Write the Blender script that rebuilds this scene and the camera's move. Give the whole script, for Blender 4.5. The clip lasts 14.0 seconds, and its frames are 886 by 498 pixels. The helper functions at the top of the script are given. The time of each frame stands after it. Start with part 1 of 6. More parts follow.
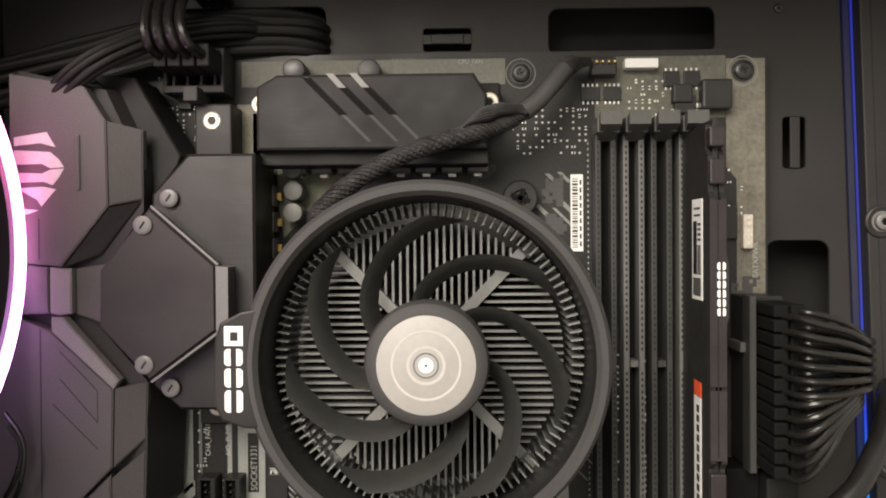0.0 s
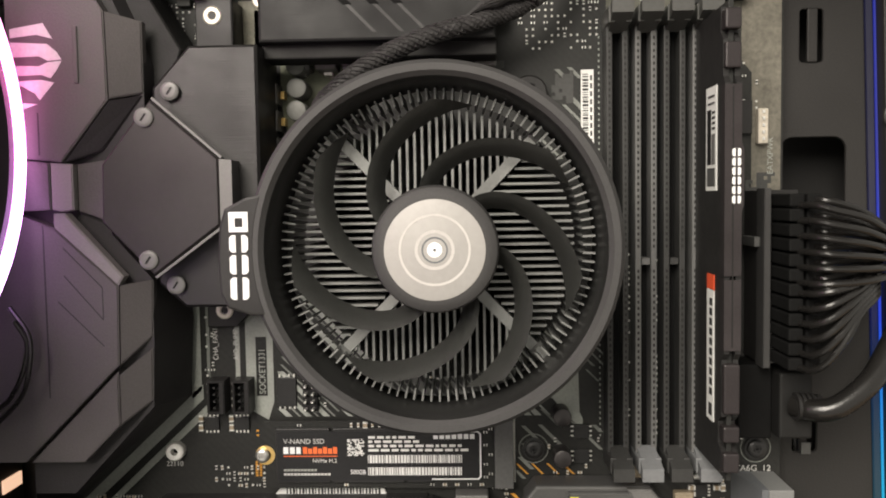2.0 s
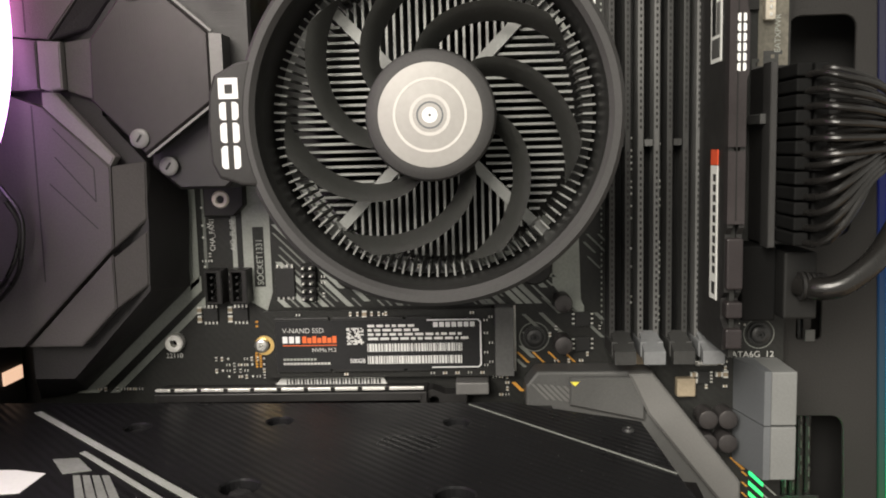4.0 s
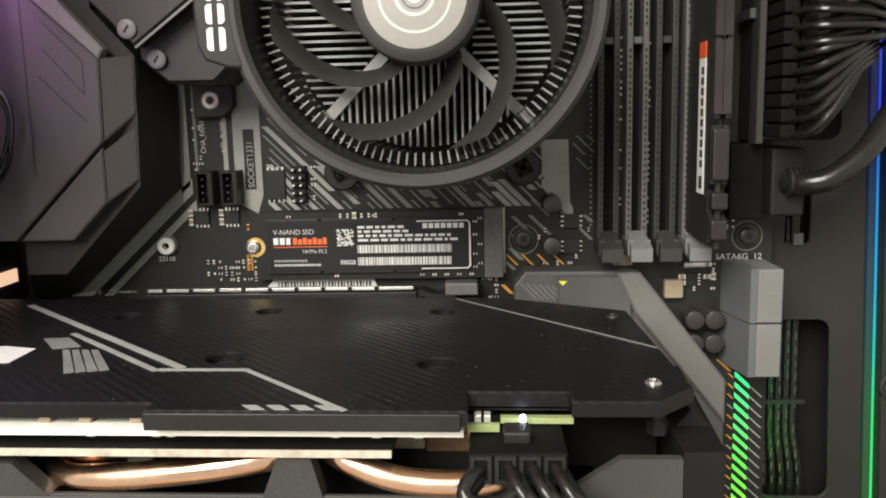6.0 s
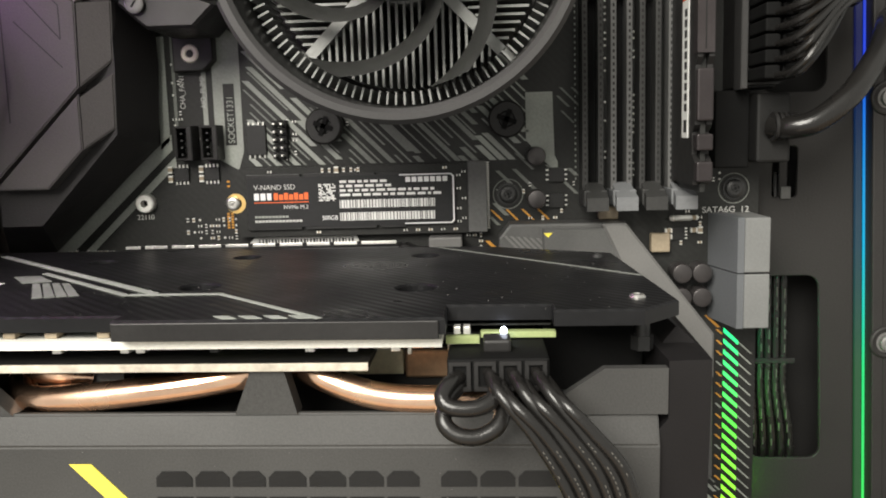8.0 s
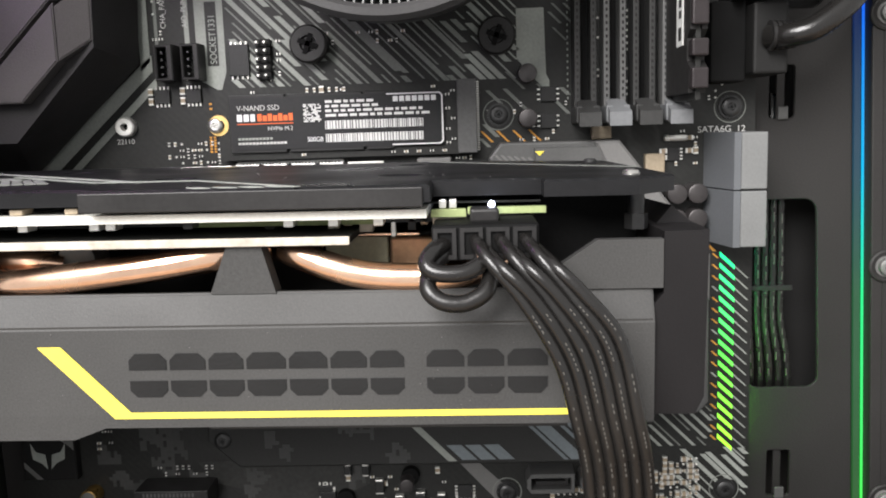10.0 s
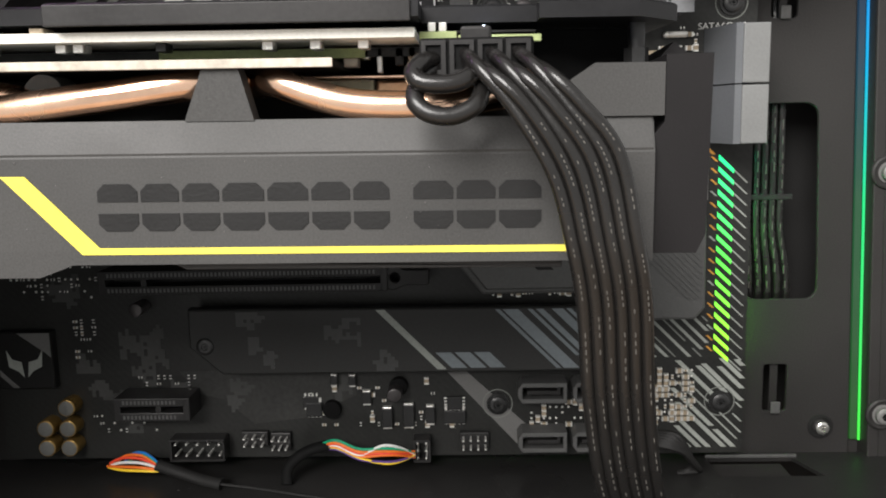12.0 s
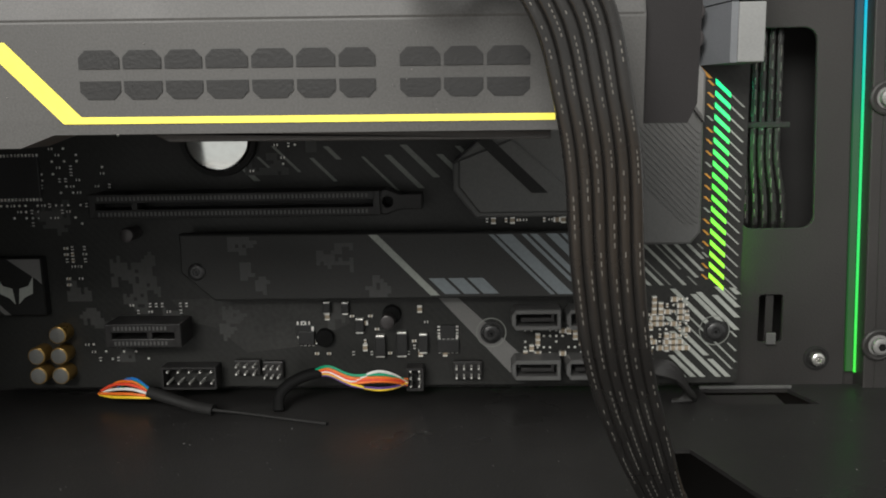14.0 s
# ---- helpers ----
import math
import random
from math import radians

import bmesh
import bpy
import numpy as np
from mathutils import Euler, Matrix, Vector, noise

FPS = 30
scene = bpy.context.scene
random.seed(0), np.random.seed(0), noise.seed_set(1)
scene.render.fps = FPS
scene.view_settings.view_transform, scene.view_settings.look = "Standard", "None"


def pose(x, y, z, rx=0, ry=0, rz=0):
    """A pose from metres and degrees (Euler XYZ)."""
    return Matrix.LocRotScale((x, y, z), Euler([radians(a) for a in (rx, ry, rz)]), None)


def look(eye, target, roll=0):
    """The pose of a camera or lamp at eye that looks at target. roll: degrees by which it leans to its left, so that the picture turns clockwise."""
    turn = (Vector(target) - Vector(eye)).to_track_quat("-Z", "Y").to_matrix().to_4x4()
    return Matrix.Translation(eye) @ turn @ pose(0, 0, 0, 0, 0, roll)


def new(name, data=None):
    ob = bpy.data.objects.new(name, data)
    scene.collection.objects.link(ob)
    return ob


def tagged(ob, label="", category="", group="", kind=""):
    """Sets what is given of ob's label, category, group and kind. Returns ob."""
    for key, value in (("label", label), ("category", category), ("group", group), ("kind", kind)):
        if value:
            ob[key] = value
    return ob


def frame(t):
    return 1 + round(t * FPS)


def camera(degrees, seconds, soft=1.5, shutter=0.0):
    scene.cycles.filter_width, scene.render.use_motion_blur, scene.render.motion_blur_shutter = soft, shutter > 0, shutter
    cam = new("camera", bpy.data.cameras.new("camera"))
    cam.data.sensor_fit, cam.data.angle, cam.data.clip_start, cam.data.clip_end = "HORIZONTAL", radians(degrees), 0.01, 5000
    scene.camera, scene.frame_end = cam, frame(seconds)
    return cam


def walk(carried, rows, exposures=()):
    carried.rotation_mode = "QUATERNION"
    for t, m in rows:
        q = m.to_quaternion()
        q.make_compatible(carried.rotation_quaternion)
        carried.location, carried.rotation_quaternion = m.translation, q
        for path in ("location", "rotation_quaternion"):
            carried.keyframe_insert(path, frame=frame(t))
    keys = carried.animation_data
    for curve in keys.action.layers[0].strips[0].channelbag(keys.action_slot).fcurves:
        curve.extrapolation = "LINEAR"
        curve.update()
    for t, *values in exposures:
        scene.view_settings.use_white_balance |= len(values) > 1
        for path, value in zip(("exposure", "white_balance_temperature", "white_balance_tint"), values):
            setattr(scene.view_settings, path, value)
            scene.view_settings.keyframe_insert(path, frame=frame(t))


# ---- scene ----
cam = camera(56.3, 14.0, soft=1.9)
PATH = [
    (0, (0.143, -0.271, 0.247), (0.079, 1.728, 0.225), -0.4),
    (0.5, (0.142, -0.271, 0.241), (0.072, 1.727, 0.187), -0.3),
    (1, (0.142, -0.27, 0.237), (0.066, 1.727, 0.165), -0.5),
    (1.5, (0.142, -0.268, 0.233), (0.065, 1.728, 0.134), -0.7),
    (2, (0.142, -0.267, 0.228), (0.063, 1.727, 0.106), -0.9),
    (2.5, (0.144, -0.266, 0.223), (0.058, 1.726, 0.072), -1.1),
    (3, (0.144, -0.266, 0.218), (0.055, 1.724, 0.036), -1.2),
    (3.5, (0.145, -0.265, 0.212), (0.047, 1.722, 0.003), -1.3),
    (3.7, (0.144, -0.264, 0.21), (0.047, 1.721, -0.011), -1.4),
    (5.8, (0.149, -0.269, 0.185), (0.032, 1.71, -0.081), -1.5),
    (6, (0.149, -0.268, 0.186), (0.036, 1.704, -0.129), -1.4),
    (6.5, (0.149, -0.266, 0.176), (0.039, 1.707, -0.127), -1.4),
    (7, (0.15, -0.266, 0.171), (0.041, 1.711, -0.114), -1.5),
    (7.5, (0.151, -0.266, 0.167), (0.05, 1.713, -0.104), -1.6),
    (7.7, (0.151, -0.267, 0.166), (0.054, 1.713, -0.099), -1.6),
    (9.8, (0.152, -0.264, 0.145), (0.072, 1.715, -0.136), -1.9),
    (10, (0.152, -0.263, 0.142), (0.071, 1.715, -0.144), -1.9),
    (10.5, (0.152, -0.26, 0.134), (0.078, 1.716, -0.161), -1.8),
    (11, (0.153, -0.259, 0.126), (0.088, 1.717, -0.178), -1.7),
    (11.5, (0.152, -0.259, 0.119), (0.088, 1.715, -0.192), -1.5),
    (12, (0.152, -0.259, 0.114), (0.086, 1.715, -0.2), -1.3),
    (12.5, (0.152, -0.26, 0.109), (0.083, 1.713, -0.21), -1.2),
    (13, (0.152, -0.26, 0.103), (0.081, 1.712, -0.222), -1.2),
    (13.5, (0.153, -0.26, 0.097), (0.083, 1.711, -0.238), -1.2),
    (14, (0.154, -0.26, 0.094), (0.085, 1.71, -0.246), -1.1),
]
walk(cam, [(t, look(eye, target, roll)) for t, eye, target, roll in PATH],
     [(0, 0.16, 6700, 8), (3.5, 0.1, 6500, 6), (7.5, 0.16, 6400, 4), (9.8, 0.48, 5950, 9), (11, 0.4, 5980, 9), (12.5, 0.28, 6050, 8), (14, 0.24, 6050, 6)])

# ---- light: a room lamp above and before the open case, and its soft surroundings ----
world = bpy.data.worlds.new("room_light")
scene.world = world
world.use_nodes = True
wbg = world.node_tree.nodes["Background"]
wbg.inputs["Color"].default_value = (1.0, 0.93, 0.85, 1)
wbg.inputs["Strength"].default_value = 0.58


def area_lamp(name, eye, target, size, watts, colour=(1, 0.915, 0.83)):
    data = bpy.data.lights.new(name, "AREA")
    data.shape, data.size, data.energy, data.color = "DISK", size, watts, colour
    ob = new(name, data)
    ob.matrix_world = look(eye, target)
    return ob


area_lamp("ceiling_lamp", (-0.26, -1.10, 0.82), (0.12, 0, 0.15), 0.8, 28.5)

S = 0.001

# ---- materials ----


def material(name, colour, rough=0.5, metal=0.0, vary=0.25, grain=900.0, bump=0.15, blotch=60.0, emit=None, power=0.0, spread=0.12, coat=0.0, spec=0.26):
    """A procedural surface: colour varied at two scales, roughness wear and a fine relief."""
    m = bpy.data.materials.new(name)
    m.use_nodes = True
    nt = m.node_tree
    b = nt.nodes["Principled BSDF"]
    b.inputs["Metallic"].default_value = metal
    b.inputs["Coat Weight"].default_value = coat
    b.inputs["Specular IOR Level"].default_value = 0.5 if metal > 0.25 else spec
    co = nt.nodes.new("ShaderNodeTexCoord")
    fine = nt.nodes.new("ShaderNodeTexNoise")
    fine.inputs["Scale"].default_value, fine.inputs["Detail"].default_value = grain, 3
    wide = nt.nodes.new("ShaderNodeTexNoise")
    wide.inputs["Scale"].default_value, wide.inputs["Detail"].default_value = blotch, 4
    for n in (fine, wide):
        nt.links.new(co.outputs["Object"], n.inputs["Vector"])
    add = nt.nodes.new("ShaderNodeMath")
    add.operation = "ADD"
    nt.links.new(fine.outputs["Fac"], add.inputs[0])
    nt.links.new(wide.outputs["Fac"], add.inputs[1])
    info = nt.nodes.new("ShaderNodeObjectInfo")
    rnd = nt.nodes.new("ShaderNodeMath")
    rnd.operation, rnd.inputs[1].default_value = "MULTIPLY_ADD", 0.25
    nt.links.new(info.outputs["Random"], rnd.inputs[0])
    nt.links.new(add.outputs[0], rnd.inputs[2])
    mr = nt.nodes.new("ShaderNodeMapRange")
    mr.inputs["From Min"].default_value, mr.inputs["From Max"].default_value = 0.65, 1.6
    mr.inputs["To Min"].default_value, mr.inputs["To Max"].default_value = 1 - vary, 1 + vary
    nt.links.new(rnd.outputs[0], mr.inputs["Value"])
    mul = nt.nodes.new("ShaderNodeVectorMath")
    mul.operation = "SCALE"
    mul.inputs[0].default_value = colour
    nt.links.new(mr.outputs[0], mul.inputs["Scale"])
    nt.links.new(mul.outputs[0], b.inputs["Base Color"])
    rr = nt.nodes.new("ShaderNodeMapRange")
    rr.inputs["From Min"].default_value, rr.inputs["From Max"].default_value = 0.3, 0.7
    rr.inputs["To Min"].default_value, rr.inputs["To Max"].default_value = max(0.03, rough - spread), min(1, rough + spread)
    nt.links.new(wide.outputs["Fac"], rr.inputs["Value"])
    nt.links.new(rr.outputs[0], b.inputs["Roughness"])
    if bump:
        bp = nt.nodes.new("ShaderNodeBump")
        bp.inputs["Strength"].default_value, bp.inputs["Distance"].default_value = bump, 0.0003
        nt.links.new(fine.outputs["Fac"], bp.inputs["Height"])
        nt.links.new(bp.outputs[0], b.inputs["Normal"])
    if emit:
        b.inputs["Emission Color"].default_value = (*emit, 1)
        b.inputs["Emission Strength"].default_value = power
    return m


def brushed(name, colour, rough, metal, axis):
    """Metal or lacquer with fine strokes along one axis (0 x, 2 z)."""
    m = material(name, colour, rough, metal, 0.15, 500, 0.0)
    nt = m.node_tree
    b = nt.nodes["Principled BSDF"]
    co = nt.nodes.new("ShaderNodeTexCoord")
    mp = nt.nodes.new("ShaderNodeMapping")
    sc = [6000.0, 6000.0, 6000.0]
    sc[axis] = 60.0
    mp.inputs["Scale"].default_value = sc
    n = nt.nodes.new("ShaderNodeTexNoise")
    n.inputs["Scale"].default_value, n.inputs["Detail"].default_value = 1.0, 3
    nt.links.new(co.outputs["Object"], mp.inputs[0])
    nt.links.new(mp.outputs[0], n.inputs["Vector"])
    bp = nt.nodes.new("ShaderNodeBump")
    bp.inputs["Strength"].default_value, bp.inputs["Distance"].default_value = 0.25, 0.0002
    nt.links.new(n.outputs["Fac"], bp.inputs["Height"])
    nt.links.new(bp.outputs[0], b.inputs["Normal"])
    return m


def z_gradient(name, stops, z0, z1, power, base=(0.3, 0.3, 0.3)):
    """A light guide whose lamps change colour along its height."""
    m = material(name, base, 0.4, 0, 0.1)
    nt = m.node_tree
    b = nt.nodes["Principled BSDF"]
    co = nt.nodes.new("ShaderNodeNewGeometry")
    sep = nt.nodes.new("ShaderNodeSeparateXYZ")
    mr = nt.nodes.new("ShaderNodeMapRange")
    mr.inputs["From Min"].default_value, mr.inputs["From Max"].default_value = z0, z1
    ramp = nt.nodes.new("ShaderNodeValToRGB")
    while len(ramp.color_ramp.elements) < len(stops):
        ramp.color_ramp.elements.new(0.5)
    for e, (p, c) in zip(ramp.color_ramp.elements, stops):
        e.position, e.color = p, (*c, 1)
    nt.links.new(co.outputs["Position"], sep.inputs[0])
    nt.links.new(sep.outputs["Z"], mr.inputs["Value"])
    nt.links.new(mr.outputs[0], ramp.inputs[0])
    nt.links.new(ramp.outputs[0], b.inputs["Emission Color"])
    b.inputs["Emission Strength"].default_value = power
    return m


def traced(m, angle, scale, amount):
    """Adds faint parallel copper tracks under the lacquer of a circuit board."""
    nt = m.node_tree
    b = nt.nodes["Principled BSDF"]
    co = nt.nodes.new("ShaderNodeTexCoord")
    mp = nt.nodes.new("ShaderNodeMapping")
    mp.inputs["Rotation"].default_value = (0, radians(angle), 0)
    wave = nt.nodes.new("ShaderNodeTexWave")
    wave.inputs["Scale"].default_value, wave.inputs["Distortion"].default_value = scale, 0.0
    patch = nt.nodes.new("ShaderNodeTexVoronoi")
    patch.inputs["Scale"].default_value = 70
    mul = nt.nodes.new("ShaderNodeMath")
    mul.operation = "MULTIPLY"
    for n in (mp, patch):
        nt.links.new(co.outputs["Object"], n.inputs["Vector"])
    nt.links.new(mp.outputs[0], wave.inputs["Vector"])
    nt.links.new(wave.outputs["Fac"], mul.inputs[0])
    nt.links.new(patch.outputs["Color"], mul.inputs[1])
    bp = nt.nodes.new("ShaderNodeBump")
    bp.inputs["Strength"].default_value, bp.inputs["Distance"].default_value = amount, 0.0002
    nt.links.new(mul.outputs[0], bp.inputs["Height"])
    nt.links.new(bp.outputs[0], b.inputs["Normal"])
    src = b.inputs["Base Color"].links[0].from_socket
    mix = nt.nodes.new("ShaderNodeMix")
    mix.data_type, mix.blend_type = "RGBA", "ADD"
    nt.links.new(mul.outputs[0], mix.inputs["Factor"])
    nt.links.new(src, mix.inputs["A"])
    mix.inputs["B"].default_value = (0.004, 0.005, 0.004, 1)
    nt.links.new(mix.outputs["Result"], b.inputs["Base Color"])
    return m


STEEL = material("black_powder_coated_steel", (0.027, 0.0256, 0.0248), 0.5, 0, 0.2, 1500, 0.25, 25)
PCB = traced(material("black_circuit_board", (0.0195, 0.0195, 0.0185), 0.42, 0, 0.35, 700, 0.2, 40), 45, 170, 0.05)
SILK = material("grey_silkscreen", (0.33, 0.347, 0.318), 0.6, 0, 0.2, 1200, 0.1, 90)
SILK_DIM = material("dim_grey_silkscreen", (0.20, 0.209, 0.193), 0.6, 0, 0.25, 1200, 0.1, 90)
SILK_WHITE = material("white_silkscreen", (0.55, 0.55, 0.53), 0.6, 0, 0.15)
ORANGE = material("orange_silkscreen", (0.62, 0.30, 0.05), 0.5, 0, 0.15)
FLOORSTEEL = material("satin_black_steel_cover", (0.019, 0.0184, 0.018), 0.36, 0, 0.3, 1500, 0.2, 14, spread=0.2)
PLASTIC = material("black_plastic", (0.023, 0.0222, 0.022), 0.42, 0, 0.25, 1400, 0.08)
# black plastic; on some hidden metal parts it stands for shade
PLASTIC_DARK = material("deep_black_plastic_and_shade", (0.012, 0.0118, 0.0115), 0.65, 0, 0.25, 1400, 0.2)
# black plastic, also put where recesses and gaps lie in shade
VOID = material("black_plastic_and_recess_shade", (0.006, 0.006, 0.006), 0.75, 0, 0.25, 1400, 0.2, spec=0.12)
SPREADER = material("dark_anodised_spreader", (0.034, 0.029, 0.030), 0.4, 0.2, 0.2, 1500, 0.2)
MATT = material("matt_charcoal_plastic", (0.050, 0.049, 0.049), 0.6, 0, 0.18, 2200, 0.15, 45)
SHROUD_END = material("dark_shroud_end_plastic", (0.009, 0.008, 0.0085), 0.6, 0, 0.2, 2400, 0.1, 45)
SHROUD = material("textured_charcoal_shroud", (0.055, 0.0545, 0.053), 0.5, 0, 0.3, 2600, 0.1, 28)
GREYPL = material("grey_slot_plastic", (0.115, 0.115, 0.113), 0.5, 0, 0.2, 1000, 0.15)
SLOTLATCH = material("grey_latch_plastic", (0.075, 0.075, 0.071), 0.5, 0, 0.2, 1000, 0.15)
LATCHDARK = material("charcoal_latch_plastic", (0.042, 0.042, 0.041), 0.5, 0, 0.2, 1000, 0.15)
LIGHTPL = material("pale_grey_slot_plastic", (0.175, 0.18, 0.186), 0.45, 0, 0.15, 1000, 0.12)
# socket plastic in two tones; the darker one holds the slanted side's shade
SATAGREY = material("slate_grey_and_shaded_side", (0.125, 0.132, 0.14), 0.5, 0, 0.12, 1500, 0.2)
SATALIGHT = material("grey_connector_plastic", (0.185, 0.189, 0.186), 0.5, 0, 0.12, 1500, 0.2)
# one cover plastic in three tones: shade put darker, lit edges paler
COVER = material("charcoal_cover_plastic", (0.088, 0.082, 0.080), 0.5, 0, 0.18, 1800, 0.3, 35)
COVER_SHADE = material("shaded_cover_plastic", (0.034, 0.032, 0.033), 0.5, 0, 0.2, 1800, 0.3, 35)
COVER_EDGE = material("light_toned_cover_edge", (0.19, 0.183, 0.176), 0.45, 0, 0.15, 1800, 0.2, 60)
BRUSH_DARK = brushed("dark_brushed_metal", (0.033, 0.0295, 0.030), 0.45, 0.4, 2)
BRUSH_SIDE = brushed("black_brushed_metal", (0.020, 0.019, 0.019), 0.45, 0.3, 0)
BRUSH_PLATE = brushed("black_anodised_metal", (0.010, 0.010, 0.010), 0.55, 0.0, 0)
GREY_METAL = material("grey_painted_metal", (0.17, 0.168, 0.163), 0.5, 0.2, 0.12, 1500, 0.15, 60)
GREY_METAL_DARK = material("dark_grey_painted_metal", (0.10, 0.10, 0.098), 0.5, 0.2, 0.15, 1500, 0.15, 60)
FIN = material("aluminium_fin", (0.21, 0.213, 0.206), 0.46, 0.45, 0.15, 1200, 0.15)
STICKER = material("silver_hub_sticker", (0.34, 0.33, 0.315), 0.6, 0.15, 0.08, 700, 0.05, 40)
STICKER_RING = material("pale_silver_ring", (0.50, 0.48, 0.46), 0.42, 0.3, 0.08, 700, 0.05, 40)
STEELB = material("nickel_steel", (0.62, 0.61, 0.58), 0.3, 0.9, 0.15, 900, 0.1)
BLACKSCREW = material("black_oxide_screw", (0.05, 0.05, 0.05), 0.38, 0.6, 0.2, 900, 0.1)
COPPER = material("copper_heatpipe", (0.98, 0.66, 0.47), 0.21, 1.0, 0.12, 400, 0.05, 60)
GOLD = material("gold_plating", (0.75, 0.52, 0.20), 0.32, 0.9, 0.15)
FR4 = material("raw_fibreglass_edge", (0.90, 0.89, 0.82), 0.5, 0, 0.12, 1500, 0.1, 120)
FR4G = material("green_fibreglass", (0.34, 0.40, 0.18), 0.5, 0, 0.2, 1500, 0.1, 120)
WHITE = material("white_print", (0.82, 0.82, 0.82), 0.5, 0, 0.05)
DUST = material("grey_dust", (0.16, 0.155, 0.15), 0.9, 0, 0.3)
FR4DIM = material("dull_cream_edge", (0.55, 0.50, 0.42), 0.5, 0, 0.35, 700, 0.2, 150)
LABEL = material("white_paper_label", (0.75, 0.75, 0.73), 0.55, 0, 0.07, 900, 0.05)
INK = material("black_ink", (0.03, 0.03, 0.03), 0.6, 0, 0.1)
DARKTEXT = material("dark_grey_print", (0.014, 0.014, 0.014), 0.5, 0, 0.1, 2000, 0.2)
YELLOW = material("yellow_print", (0.86, 0.74, 0.10), 0.45, 0, 0.06)
RED = material("red_print", (0.75, 0.10, 0.04), 0.5, 0, 0.1)
ORANGE_PRINT = material("orange_red_print", (0.85, 0.17, 0.05), 0.5, 0, 0.06)
CHIP = material("black_epoxy_chip", (0.025, 0.025, 0.025), 0.4, 0, 0.2, 1500, 0.15)
TAN = material("ceramic_capacitor", (0.34, 0.28, 0.20), 0.5, 0, 0.25)
EYELET = material("dull_nickel_eyelet", (0.68, 0.64, 0.54), 0.45, 0.4, 0.15)
SOLDER = material("bright_solder", (0.80, 0.79, 0.75), 0.3, 0.55, 0.2)
CHOKE = material("grey_ferrite_choke", (0.16, 0.155, 0.15), 0.5, 0.1, 0.2)
CAPTOP = material("silver_capacitor_top", (0.17, 0.17, 0.16), 0.45, 0.2, 0.12)
CAPDARK = material("dark_capacitor_top", (0.06, 0.055, 0.055), 0.35, 0.5, 0.15)
CAPGOLD = material("gold_capacitor_sleeve", (0.36, 0.23, 0.07), 0.35, 0.7, 0.15)
BLADE = material("smoke_grey_fan_plastic", (0.050, 0.051, 0.048), 0.5, 0, 0.2, 1800, 0.2, 50)
RIMPL = material("black_ring_plastic", (0.017, 0.017, 0.0165), 0.42, 0, 0.25, 2200, 0.3, 45)
CABLE = material("black_cable_sheath", (0.0125, 0.0118, 0.0112), 0.27, 0, 0.2, 1600, 0.15, spec=0.5)
SHEATH = material("matt_black_cable_sheath", (0.0125, 0.012, 0.0115), 0.55, 0, 0.3, 1600, 0.2)
BRAID = material("black_braided_sleeve", (0.028, 0.0265, 0.0265), 0.5, 0, 0.6, 2200, 1.0, 300)
WGREEN = material("green_wire", (0.02, 0.32, 0.16), 0.4)
WRED = material("red_wire", (0.70, 0.07, 0.03), 0.4)
WORANGE = material("orange_wire", (0.75, 0.16, 0.02), 0.4)
WWHITE = material("white_wire", (0.75, 0.75, 0.72), 0.4)
WYELLOW = material("yellow_wire", (0.80, 0.55, 0.03), 0.4)
WBLUE = material("blue_wire", (0.02, 0.16, 0.50), 0.4)
WPURPLE = material("purple_wire", (0.12, 0.06, 0.24), 0.4)
RING = z_gradient("lit_fan_ring", [(0, (0.42, 0.25, 0.58)), (0.35, (0.56, 0.22, 0.64)), (0.7, (0.82, 0.17, 0.46)), (1, (0.66, 0.24, 0.66))], 0.19, 0.30, 12.5)
STRIP_STOPS = [(0, (0.10, 0.95, 0.05)), (0.28, (0.03, 0.85, 0.22)), (0.42, (0.0, 0.45, 0.75)), (0.62, (0.02, 0.06, 0.75)), (0.8, (0.01, 0.02, 0.32))]
STRIP = z_gradient("lit_case_strip_edge", STRIP_STOPS, 0.0, 0.30, 0.85, (0.03, 0.03, 0.03))
STRIP_DIM = z_gradient("lit_case_strip", STRIP_STOPS, 0.0, 0.30, 0.075, (0.03, 0.03, 0.03))
BOARDLED = z_gradient("lit_board_edge", [(0, (0.45, 1, 0.01)), (0.5, (0.12, 1, 0.05)), (1, (0.03, 1, 0.30))], 0.03, 0.105, 1.5, (0.05, 0.05, 0.05))
EDGELED = z_gradient("lit_board_underside", [(0, (0.30, 1, 0.02)), (0.5, (0.10, 1, 0.08)), (1, (0.02, 0.8, 0.6))], 0.03, 0.115, 17.0, (0.05, 0.05, 0.05))
DASH = material("worn_grey_print", (0.11, 0.105, 0.095), 0.5)
LEDDOT = material("white_status_lamp", (0.8, 0.8, 0.9), 0.4, 0, 0.05, emit=(0.8, 0.82, 1), power=14.0)
MIRROR = material("polished_steel_cell", (0.80, 0.82, 0.80), 0.16, 1.0, 0.08, 600, 0.04)

# ---- mesh helpers (all lengths in millimetres) ----


def finish(bm, smooth=False):
    bmesh.ops.recalc_face_normals(bm, faces=bm.faces)
    if smooth:
        for f in bm.faces:
            f.smooth = True
        for e in bm.edges:
            if len(e.link_faces) == 2 and e.calc_face_angle(0) > 0.6:
                e.smooth = False
    return bm


def part(name, bm, mat, parent=None, label=""):
    """Links a bmesh, in millimetres of the world (or of its thing), as one mesh object."""
    me = bpy.data.meshes.new(name)
    bmesh.ops.scale(bm, vec=(S, S, S), verts=bm.verts)
    bm.to_mesh(me)
    bm.free()
    me.materials.append(mat)
    return link(name, me, parent, label)


